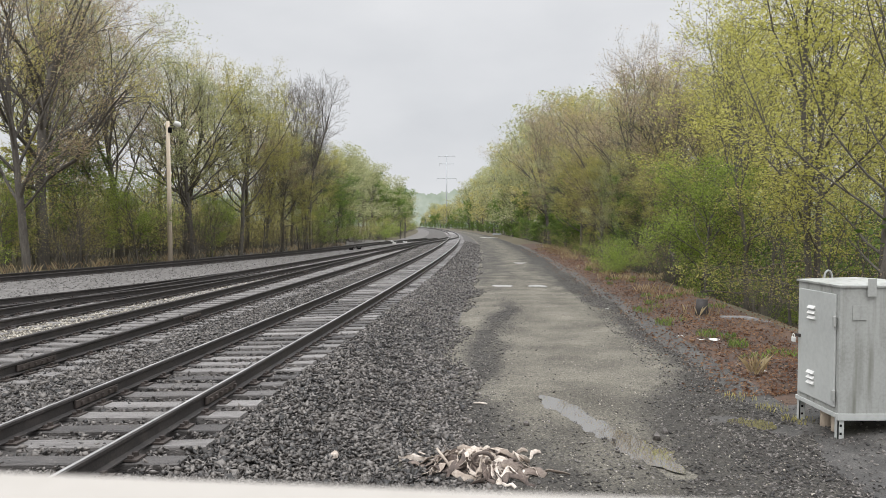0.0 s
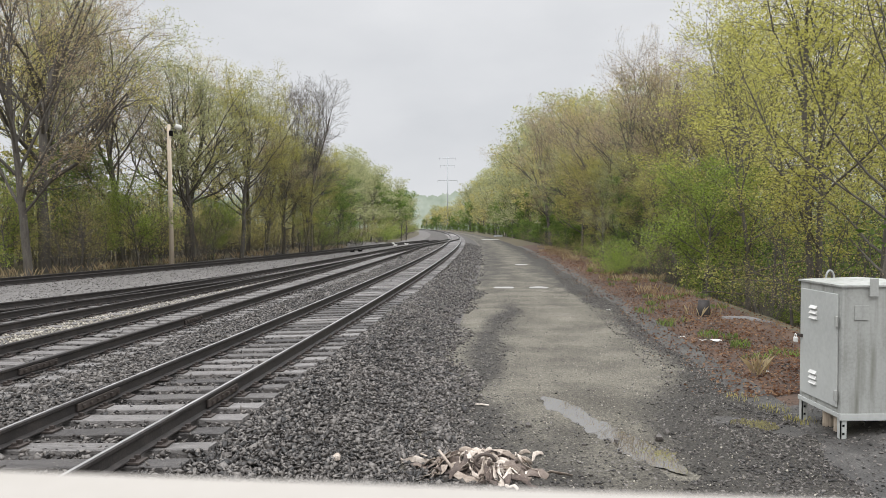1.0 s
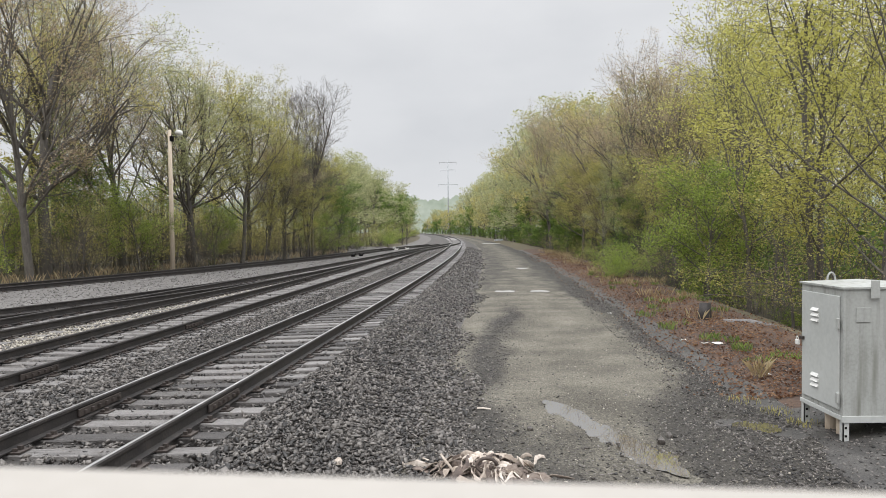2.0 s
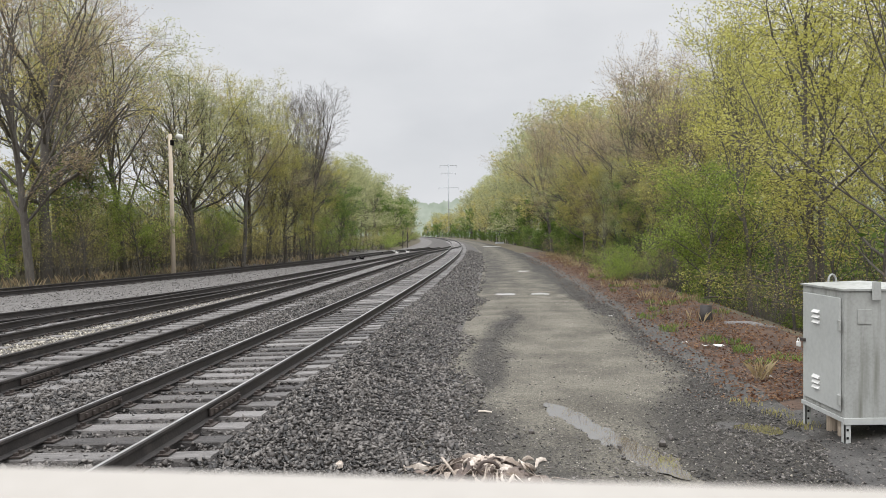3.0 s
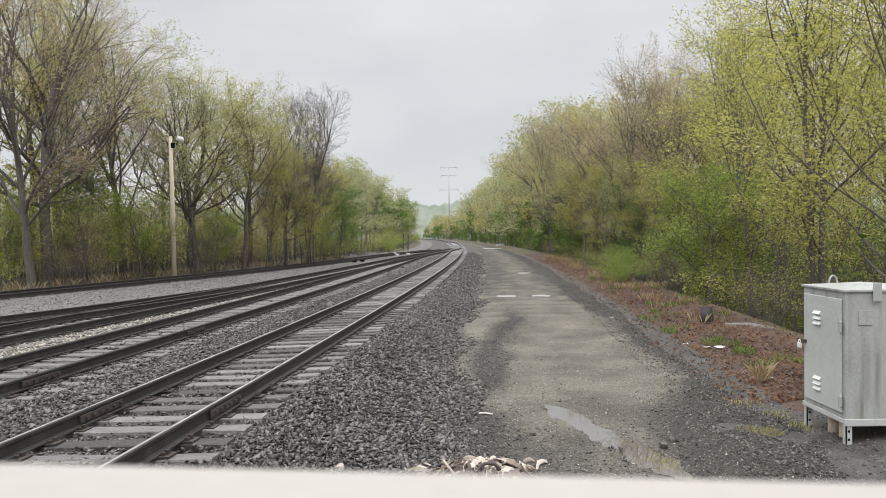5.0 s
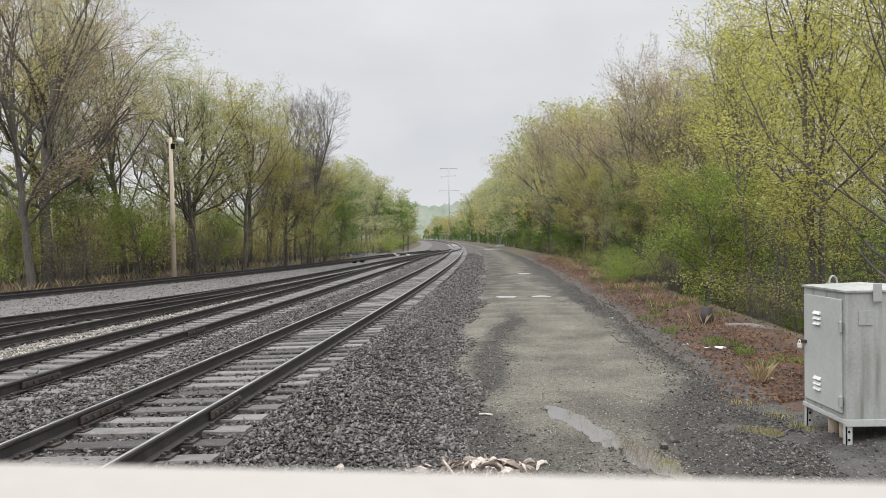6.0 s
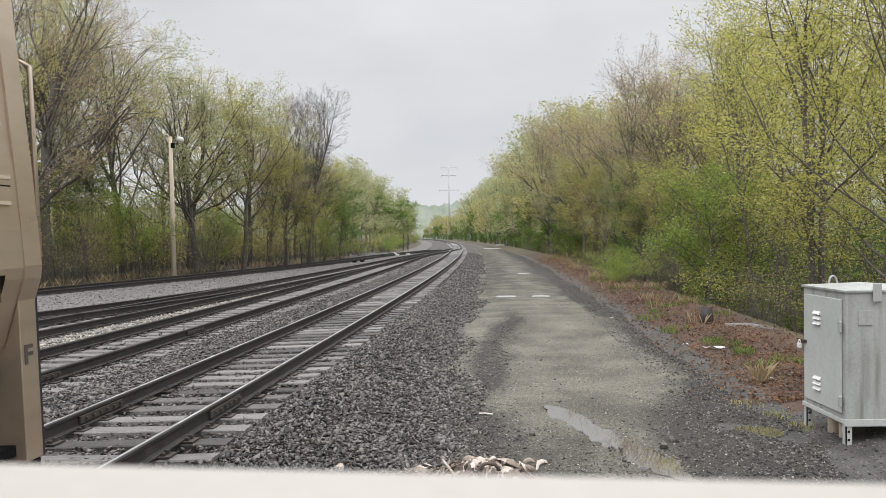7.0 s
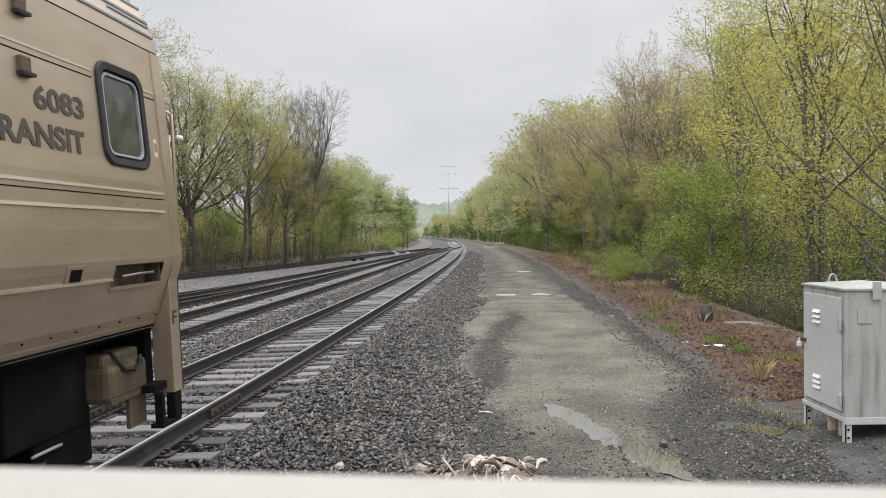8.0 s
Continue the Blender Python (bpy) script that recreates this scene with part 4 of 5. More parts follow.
# ---------------------------------------------------------------- things beside the tracks


def equipment_cabinet():
    """A grey steel case on legs: door, louvres, lock, lifting lugs, cable pipes."""
    th = thing("equipment_cabinet", "weathered light grey steel equipment cabinet on legs", "cabinet", pose(4.52, 8.20, 0.0) @ Matrix.Diagonal((1, 1, 1.045, 1)))
    w, d = 1.05, 0.96
    body = Shape().box(0, w, 0, d, .31, 1.70, bevel=.008)
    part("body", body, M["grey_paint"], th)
    roof = Shape().add([(-.02, -.02, 1.70), (w + .02, -.02, 1.70), (w + .02, d + .02, 1.70), (-.02, d + .02, 1.70),
                        (-.02, -.02, 1.722), (w + .02, -.02, 1.722), (w + .02, d + .02, 1.722), (-.02, d + .02, 1.722), (w / 2, d * .35, 1.77), (w / 2, d * .65, 1.77)],
                       [(3, 2, 1, 0), (0, 1, 5, 4), (1, 2, 6, 5), (2, 3, 7, 6), (3, 0, 4, 7), (4, 5, 8), (5, 6, 9, 8), (6, 7, 9), (7, 4, 8, 9)])
    part("roof", roof, M["grey_paint"], th, "low pitched steel roof with a rim")
    door = Shape().box(-.022, -.003, .06, d - .05, .37, 1.62, bevel=.006)
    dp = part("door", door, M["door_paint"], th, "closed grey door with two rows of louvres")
    for z in (1.42, 1.36, 1.30, .66, .60, .54):
        lv = Shape().add([(-.022, .50, z + .022), (-.022, .66, z + .022), (-.05, .66, z - .012), (-.05, .50, z - .012), (-.022, .66, z - .018), (-.022, .50, z - .018)],
                         [(0, 1, 2, 3), (3, 2, 4, 5), (0, 3, 5), (1, 4, 2)])
        part("louvre", lv, M["white_paint"], dp)
    for z in (1.32, .50):
        part("hinge", Shape().box(-.05, -.02, .03, .08, z - .06, z + .06, bevel=.006), M["grey_paint"], dp)
    hasp = Shape().box(-.05, -.02, d - .12, d - .02, 1.03, 1.07, bevel=.005)
    part("hasp", hasp, M["steel"], dp)
    lock = Shape().box(-.085, -.05, d - .06, d + .01, .96, 1.02, bevel=.008)
    lock.tube([(-.068, d - .05, 1.02), (-.068, d - .045, 1.05), (-.068, d - .02, 1.06), (-.068, d, 1.05), (-.068, d, 1.02)], .006, 6)
    part("padlock", lock, M["white_paint"], dp, "small pale padlock")
    for x, y, turn in ((w * .32, .0, 0), (w * .5, d, 0)):
        lug = Shape().box(x - .05, x + .05, y - .05, y - .035, 1.60, 1.80, bevel=.006) if not y else Shape().tube([(x - .18 + .05 * math.cos(a), y - .05, 1.74 + .09 * math.sin(a)) for a in [math.pi * i / 8 for i in range(9)]], .012, 6)
        part("lifting_lug", lug, M["grey_paint"], th)
    for x in (.14, .72):
        part("bracket_plate", Shape().box(x, x + .16, -.012, -.002, 1.34, 1.50, bevel=.003), M["grey_paint"], th)
    for x, y in ((0, 0), (w - .07, 0), (0, d - .07), (w - .07, d - .07)):
        s = Shape().box(x, x + .012, y, y + .07, 0, .30).box(x, x + .07, y, y + .012, 0, .30)
        s.box(x + .02, x + .045, y - .004, y - .001, .17, .195, slot=1).box(x + .02, x + .045, y - .004, y - .001, .08, .105, slot=1)
        part("leg", s, (M["door_paint"], M["dark"]), th, "white angle-iron leg with bolt holes")
    part("base_rail", Shape().box(-.015, w + .015, -.015, .02, .24, .315, bevel=.004), M["door_paint"], th)
    part("base_rail", Shape().box(-.015, .02, .022, d + .015, .26, .31, bevel=.004), M["door_paint"], th)
    for y in (.30, .55):
        part("cable_pipe", Shape().tube([(.16, y, -.05), (.16, y, .31)], .07, 14), M["pole"], th, "pale cable pipe", smooth=True)


equipment_cabinet()


def lamp_post():
    th = thing("lamp_post", "tall bare timber pole with a small lamp head", "lamp post", pose(-15.4, 40.8, .25))
    part("pole", Shape().tube([(0, 0, -.3), (-.02, 0, 4), (-.05, 0, 8.0)], [.135, .12, .095], 12), M["pole"], th, "light brown timber pole", smooth=True)
    part("arm", Shape().tube([(-.05, 0, 7.55), (.1, 0, 7.75), (.35, 0, 7.8)], .025, 8), M["steel"], th)
    part("lamp_head", Shape().tube([(.3, 0, 7.82), (.42, -.05, 7.86), (.62, -.12, 7.80), (.72, -.15, 7.72)], [.08, .15, .16, .05], 12), M["white_paint"], th, "white rounded lamp head", smooth=True)
    part("photocell_box", Shape().box(-.02, .16, -.1, .1, 7.35, 7.65, bevel=.02), M["dark"], th)


lamp_post()


def pylon():
    """A steel monopole of a power line, far behind."""
    th = thing("power_pylon", "grey steel power line pole with three crossarms in mist", "pylon", pose(2.0, 400, -2))
    # the pale steel colour stands in for haze over this distance
    part("mast", Shape().tube([(0, 0, -2), (0, 0, 42.5)], [.42, .25], 10), M["galvanised"], th, smooth=True)
    for z, w in ((41.8, 4.6), (37.6, 4.0), (29.5, 5.4)):
        part("crossarm", Shape().tube([(-w, 0, z), (0, 0, z - .1), (w, 0, z)], .17, 6), M["galvanised"], th)
        for x in (-w, w):
            part("insulator", Shape().tube([(x, 0, z), (x, 0, z - 1.2)], .07, 6), M["galvanised"], th)


pylon()


def ledge():
    """The white ledge over which the camera looks."""
    s = Shape()
    sec = [(-.26, -.03), (-.02, -.03), (-.004, -.024), (0, -.012), (-.003, -.003), (-.012, 0), (-.26, 0)]
    a = math.atan2(-0.0361, 0.337)
    fr = [Matrix.Translation((.10, .339, 2.374)) @ Matrix.Rotation(a, 4, "Z") @ Matrix.Translation((k, 0, 0)) @ Matrix.Rotation(-math.pi / 2, 4, "Z") for k in (-.9, 1.1)]
    s.sweep(sec, [m @ Matrix.Rotation(math.pi, 4, "Z") for m in fr])
    o = part("window_ledge", s, M["ledge"], None)
    tagged(o, "smooth white painted ledge close before the camera", "ledge", kind="structure")
    w = Shape().box(-1.0, 1.2, .20, .26, 0.0, 2.34)
    o = part("wall_low", w, M["ledge"], None)
    tagged(o, "plain white parapet under the ledge", "wall", kind="structure")


ledge()


# ---------------------------------------------------------------- small things


def rope_pile():
    """A heap of discarded webbing and rope beside the road."""
    rnd = random.Random(21)
    th = thing("webbing_heap", "tangled heap of faded torn webbing and rope", "rubbish", pose(.36, 7.25, .02) @ Matrix.Diagonal((.88, .88, .78, 1)))
    base = Shape()
    for i in range(9):
        for j in range(15):
            x, y = -.66 + 1.32 * j / 14, -.45 + .9 * i / 8
            r = math.hypot(x / .64, y / .44)
            base.v.append((x, y, max(0, .16 * (1 - r ** 2)) * (.7 + .5 * noise.noise(Vector((x * 5, y * 5, 1)))) - .02))
    base.f = [(i * 15 + j, i * 15 + j + 1, i * 15 + j + 16, i * 15 + j + 15) for i in range(8) for j in range(14)]
    base.m = [0] * len(base.f)
    part("matted_core", base, M["strap_dark"], th, "dark matted core", smooth=True)
    for k in range(80):
        a, r = rnd.uniform(0, 2 * math.pi), math.sqrt(rnd.random())
        x, y = .54 * r * math.cos(a), .34 * r * math.sin(a)
        d, n, ln = rnd.uniform(0, 2 * math.pi), 9, rnd.uniform(.3, .75)
        wide = rnd.choice((.012, .016, .022, .03, .045, .055))
        s, roll = Shape(), rnd.uniform(0, 3)
        for i in range(n):
            q = max(0, .16 * (1 - (x / .66) ** 2 - (y / .46) ** 2))
            c = Vector((x, y, q + .03 + .03 * math.sin(i * 1.1 + k) + rnd.uniform(-.008, .02)))
            w = wide * (.8 + .2 * math.sin(math.pi * (i + .5) / n)) * rnd.uniform(.8, 1.2)
            side = Vector((-math.sin(d) * math.cos(roll), math.cos(d) * math.cos(roll), math.sin(roll) * .8))
            up = Vector((0, 0, 1)) * max(.007, w * .16)
            for u, v in ((-1, -1), (-.4, .2), (.4, -.1), (1, .6), (1, 1.6), (.4, 1.1), (-.4, 1.5), (-1, .2)):
                s.v.append(tuple(c + side * w * u + up * v))
            roll += rnd.uniform(-.35, .35)
            d += rnd.uniform(-.6, .6)
            x += math.cos(d) * ln / n
            y += math.sin(d) * ln / n
        for i in range(n - 1):
            for j in range(8):
                p, e = i * 8 + j, i * 8 + (j + 1) % 8
                s.f.append((p, e, e + 8, p + 8))
                s.m.append(0)
        s.f += [tuple(range(8))[::-1], tuple(range((n - 1) * 8, n * 8))]
        s.m += [0, 0]
        part("strand", s, M["strap_dark" if rnd.random() < .36 else "strap"], th, smooth=True)
    loop = [(.02 + .13 * math.cos(.35 * i) * (1 - .03 * i), -.24 - .02 * i * .1, .2 + .11 * math.sin(.35 * i) * (1 - .03 * i)) for i in range(20)]
    part("strand", Shape().tube(loop, .022, 7), M["strap_dark"], th, smooth=True)
    part("strand", Shape().tube([(-.28, -.30, .02), (-.36, -.22, .16), (-.48, -.1, .30)], .016, 6), M["strap"], th, smooth=True)


rope_pile()


def small_things():
    rnd = random.Random(8)
    s = Shape().tube([(-.09, .02, .015), (0, 0, .02), (.09, -.035, .015)], .012, 6)
    tagged(part("stick", s, M["strap"], None, at=pose(.51, 9.8, .035)), "short pale peeled stick on the gravel", "stick")
    s = Shape().tube([(0, 0, -.2), (.01, 0, .25), (.02, .01, .52)], [.17, .16, .14], 12)
    tagged(part("stump", s, M["rail"], None, at=pose(6.6, 18.4, .05), smooth=True), "dark rotten post stump in the verge", "stump")
    s = Shape().tube([(0, 0, .0), (.5, -.35, .05), (.95, -.8, .0)], [.10, .09, .05], 9)
    tagged(part("fallen_log", s, M["old_tie"], None, at=pose(6.9, 17.9, .12), smooth=True), "dark fallen log among dead leaves", "log")
    for x, y, a, b in ((5.45, 14.8, .46, .06), (5.0, 15.2, .16, .05), (4.6, 20.2, .12, .05), (5.2, 11.6, .10, .06), (4.95, 19.5, .1, .04)):
        q = Shape()
        for i in range(7):
            u = -a / 2 + a * i / 6
            q.v += [(u, -b / 2 + rnd.uniform(-.02, .02), rnd.uniform(.0, .05)), (u, b / 2 + rnd.uniform(-.02, .02), rnd.uniform(.0, .05))]
        q.f = [(2 * i, 2 * i + 2, 2 * i + 3, 2 * i + 1) for i in range(6)]
        q.m = [0] * 6
        tagged(part("litter_scrap", q, M["white_paint"], None, at=pose(x, y, .17 if x > 5.5 else .1, 0, 0, -18)), "crumpled white plastic scrap on dead leaves", "litter", "scraps of litter")
    for x, y, r in ((1.02, 8.75, .045), (2.45, 8.2, .05), (2.62, 8.45, .035), (1.95, 8.15, .03), (-1.1, 7.25, .05), (1.55, 8.0, .025)):
        bm = bmesh.new()
        bmesh.ops.create_icosphere(bm, subdivisions=1, radius=r)
        for v in bm.verts:
            v.co *= rnd.uniform(.75, 1.25)
        tagged(part("stone", Shape().bm(bm), M["stone"] if x > -1 else M["strap"], None, at=pose(x, y, .035 + r * .4 if x > 0 else .16)), "loose broken stone lying on the road", "stone", "loose stones")
    for x, y, h in ((-13.8, 56.0, .7), (-6.4, 108.0, 2.5), (-5.8, 110.0, 2.4)):
        s = Shape().tube([(0, 0, -.2), (.05 * h / 2, 0, h)], .05 if h < 1 else .09, 7)
        tagged(part("marker_post", s, M["white_paint"] if h < 1 else M["bark"], None, at=pose(x, y, .25)), "thin upright marker post beside the siding" if h < 1 else "thin dark leaning post beside the siding", "post")
    for x, y in ((-6.6, 61.5), (-6.1, 63.0), (-4.2, 80.0), (-5.6, 78.0), (-3.2, 84.0), (-4.9, 86.0)):
        paint = M["white_paint" if x > -5 else "dark"]
        th = thing("scrap_heap", "small heap of scrap beside the siding", "scrap", pose(x - 1.2, y, .3), "heaps of scrap")
        part("block", Shape().box(-.2, .16, -.1, .1, -.03, .12, bevel=.03), paint, th)
        for k in range(4):
            part("bar", Shape().tube([(0, 0, .05), (rnd.uniform(-.3, .3), rnd.uniform(-.3, .3), rnd.uniform(.08, .25))], .03, 5), paint, th)

    s = Shape().box(-.9, .9, -.22, .22, 0, .2, bevel=.04).box(-.9, .9, -.09, .09, .2, .5, bevel=.03)
    tagged(part("road_barrier", s, M["galvanised"], None, at=pose(11.2, 150.0, .0, 0, 0, -12)), "low pale concrete barrier at the road's far end", "barrier")


small_things()


def ground_cover():
    """Fallen leaves, weeds, dry stalks and grass of the verge."""
    rng = np.random.default_rng(77)

    def scatter(n, o0, o1, y0, y1, power, lift):
        y = y0 + (y1 - y0) * rng.random(n) ** power
        o = np.clip(rng.normal((o0 + o1) / 2, (o1 - o0) / 3.2, n), o0 - .6, o1 + .4)
        p = [beside(line_1, a, b) for a, b in zip(y, o)]
        return np.array([(q.x, q.y, profile(b, a) + lift) for q, a, b in zip(p, y, o)])

    def blades(c, size, flat):
        n = len(c)
        a = rng.normal(size=(n, 3)) * (1, 1, flat)
        a /= np.linalg.norm(a, axis=1)[:, None]
        b = np.cross(a, rng.normal(size=(n, 3)) * (flat, flat, 1) + (0, 0, .01))
        b /= np.linalg.norm(b, axis=1)[:, None] + 1e-9
        s = size * rng.uniform(.6, 1.5, (n, 1))
        v = np.stack([c - a * s, c + b * s * .55 + (0, 0, .012), c + a * s, c - b * s * .55 + (0, 0, .012)], 1).reshape(-1, 3)
        k = 4 * np.arange(n)[:, None]
        return v, np.concatenate([k + np.array([[0, 1, 2]]), k + np.array([[0, 2, 3]])], 1).reshape(-1, 3)

    v, f = blades(scatter(18000, 7.5, 10.4, 11, 70, 1.5, .025), .03, .3)
    tagged(new("fallen_leaves", leaf_mesh("fallen_leaves", v, f, LEAF["dry"])), "brown fallen leaves along the verge", "leaves", kind="stuff")

    def tufts(name, centres, n, height, wide, colour, label):
        vs, fs = [], []
        for x, y, z, r, k in centres:
            for _ in range(int(n * k)):
                a, q = rng.uniform(0, 2 * math.pi), r * math.sqrt(rng.random())
                bx, by = x + q * math.cos(a), y + q * math.sin(a)
                h = height * rng.uniform(.5, 1.2)
                lx, ly = rng.normal(0, .35 * h, 2)
                wx, wy = wide * math.cos(a + 1), wide * math.sin(a + 1)
                i = len(vs)
                vs += [(bx - wx, by - wy, z - .03), (bx + wx, by + wy, z - .03), (bx + lx * .45, by + ly * .45, z + h * .65), (bx + lx, by + ly, z + h)]
                fs += [(i, i + 1, i + 2), (i + 1, i + 3, i + 2)]
        o = new(name, leaf_mesh(name, np.array(vs), np.array(fs), LEAF[colour]))
        tagged(o, label, "grass", kind="stuff")

    def along(n, o0, o1, y0, y1, r):
        out = []
        for _ in range(n):
            y, o = rng.uniform(y0, y1), rng.uniform(o0, o1)
            p = beside(line_1, y, o)
            out.append((p.x, p.y, profile(o, y), r * rng.uniform(.5, 1.3), rng.uniform(.4, 1.2)))
        return out

    tufts("dry_grass", along(70, 8.6, 10.8, 18, 75, .5) + [(5.05, 11.6, .12, .12, 1.3)], 34, .28, .0045, "straw", "tan dry grass and stalks along the verge")
    tufts("green_grass", [(6.2, 13.0, .1, .35, 3), (6.6, 12.6, .1, .35, 3), (5.7, 13.9, .15, .2, 1.5), (5.6, 15.2, .15, .25, 1.2), (5.25, 17.0, .15, .25, 1), (5.4, 19.5, .15, .25, 1)] + along(26, 8.4, 10.6, 12, 40, .22), 60, .13, .005, "green", "fresh green grass tufts in the verge")
    tufts("moss_patch", [(4.40, 9.6, .05, .22, 1), (4.45, 9.0, .05, .2, 1), (4.2, 10.2, .05, .25, .8)], 60, .035, .004, "olive", "low green moss and weeds at the cabinet legs")
    tufts("brush", [(line_5(y) - 2.0 - rng.uniform(0, 2.5), y, .25, .6, 1) for y in np.linspace(12, 74, 60)], 30, .45, .006, "bud", "brown dead brush before the woods")


ground_cover()


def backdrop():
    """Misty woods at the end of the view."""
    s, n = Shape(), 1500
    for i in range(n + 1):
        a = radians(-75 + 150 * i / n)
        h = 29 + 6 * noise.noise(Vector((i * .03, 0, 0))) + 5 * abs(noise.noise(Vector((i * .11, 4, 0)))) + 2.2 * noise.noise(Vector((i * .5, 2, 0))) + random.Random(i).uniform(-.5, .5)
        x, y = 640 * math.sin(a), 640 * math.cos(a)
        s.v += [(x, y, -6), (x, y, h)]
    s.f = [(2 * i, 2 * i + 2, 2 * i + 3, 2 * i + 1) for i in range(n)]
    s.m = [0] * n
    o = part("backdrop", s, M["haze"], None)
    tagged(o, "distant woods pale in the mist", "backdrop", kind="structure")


backdrop()

# ---------------------------------------------------------------- the train
def lettering(words, width, height, name):
    """Words as a mesh, scaled to a width and height, its lower left corner at the origin."""
    c = bpy.data.curves.new(name, "FONT")
    c.body, c.extrude = words, 0.004
    c.offset = 0.026
    ob = bpy.data.objects.new(name, c)
    scene.collection.objects.link(ob)
    bpy.context.view_layer.update()
    me = bpy.data.meshes.new_from_object(ob.evaluated_get(bpy.context.evaluated_depsgraph_get()))
    bpy.data.objects.remove(ob)
    co = np.empty(len(me.vertices) * 3, np.float32)
    me.vertices.foreach_get("co", co)
    co = co.reshape(-1, 3)
    lo, hi = co.min(0), co.max(0)
    co = (co - lo) / (hi - lo) * np.array((width, height, .003))
    me.vertices.foreach_set("co", co.reshape(-1))
    me.materials.clear()
    me.materials.append(M["letters"])
    me.update()
    return me


SIDE = [(1.40, 1.19), (1.47, 1.32), (1.595, 1.68), (1.605, 1.74), (1.60, 1.95), (1.588, 2.08), (1.575, 2.30), (1.560, 2.43), (1.515, 3.10), (1.497, 3.37), (1.475, 3.50), (1.435, 3.62), (1.37, 3.74), (1.27, 3.85), (1.10, 3.95), (.75, 4.03), (.4, 4.06), (0, 4.07)]


def side_x(z):
    return float(np.interp(z, [p[1] for p in SIDE[:10]], [p[0] for p in SIDE[:10]]))


def ring(y0, y1, z0, z1, r, n=6):
    """A rounded outline on the car's side."""
    pts = []
    for cy, cz, a0 in ((y1 - r, z1 - r, 0), (y0 + r, z1 - r, 90), (y0 + r, z0 + r, 180), (y1 - r, z0 + r, 270)):
        pts += [(cy + r * math.cos(radians(a0 + 90 * i / n)), cz + r * math.sin(radians(a0 + 90 * i / n))) for i in range(n + 1)]
    return pts


def gasket(y0, y1, z0, z1, wide, proud, r):
    s = Shape()
    a, b = ring(y0, y1, z0, z1, r), ring(y0 + wide, y1 - wide, z0 + wide, z1 - wide, r - wide * .6)
    n = len(a)
    for loop, lift in ((a, -.02), (a, proud * .7), ([(p[0] * .8 + q[0] * .2, p[1] * .8 + q[1] * .2) for p, q in zip(a, b)], proud), (b, proud * .8), (b, -.03)):
        s.v += [(side_x(z) + lift, y, z) for y, z in loop]
    for k in range(4):
        for i in range(n):
            j = (i + 1) % n
            s.f.append((k * n + i, k * n + j, (k + 1) * n + j, (k + 1) * n + i))
            s.m.append(0)
    return s


def side_strip(y0, y1, z0, z1, proud, slot=0):
    """A raised band along the side."""
    s = Shape()
    a, b = side_x(z0), side_x(z1)
    s.add([(a - .01, y0, z0), (a - .01, y1, z0), (b - .01, y1, z1), (b - .01, y0, z1), (a + proud, y0, z0), (a + proud, y1, z0), (b + proud, y1, z1), (b + proud, y0, z1)],
          [(0, 3, 2, 1), (4, 5, 6, 7), (0, 1, 5, 4), (1, 2, 6, 5), (2, 3, 7, 6), (3, 0, 4, 7)], slot)
    return s


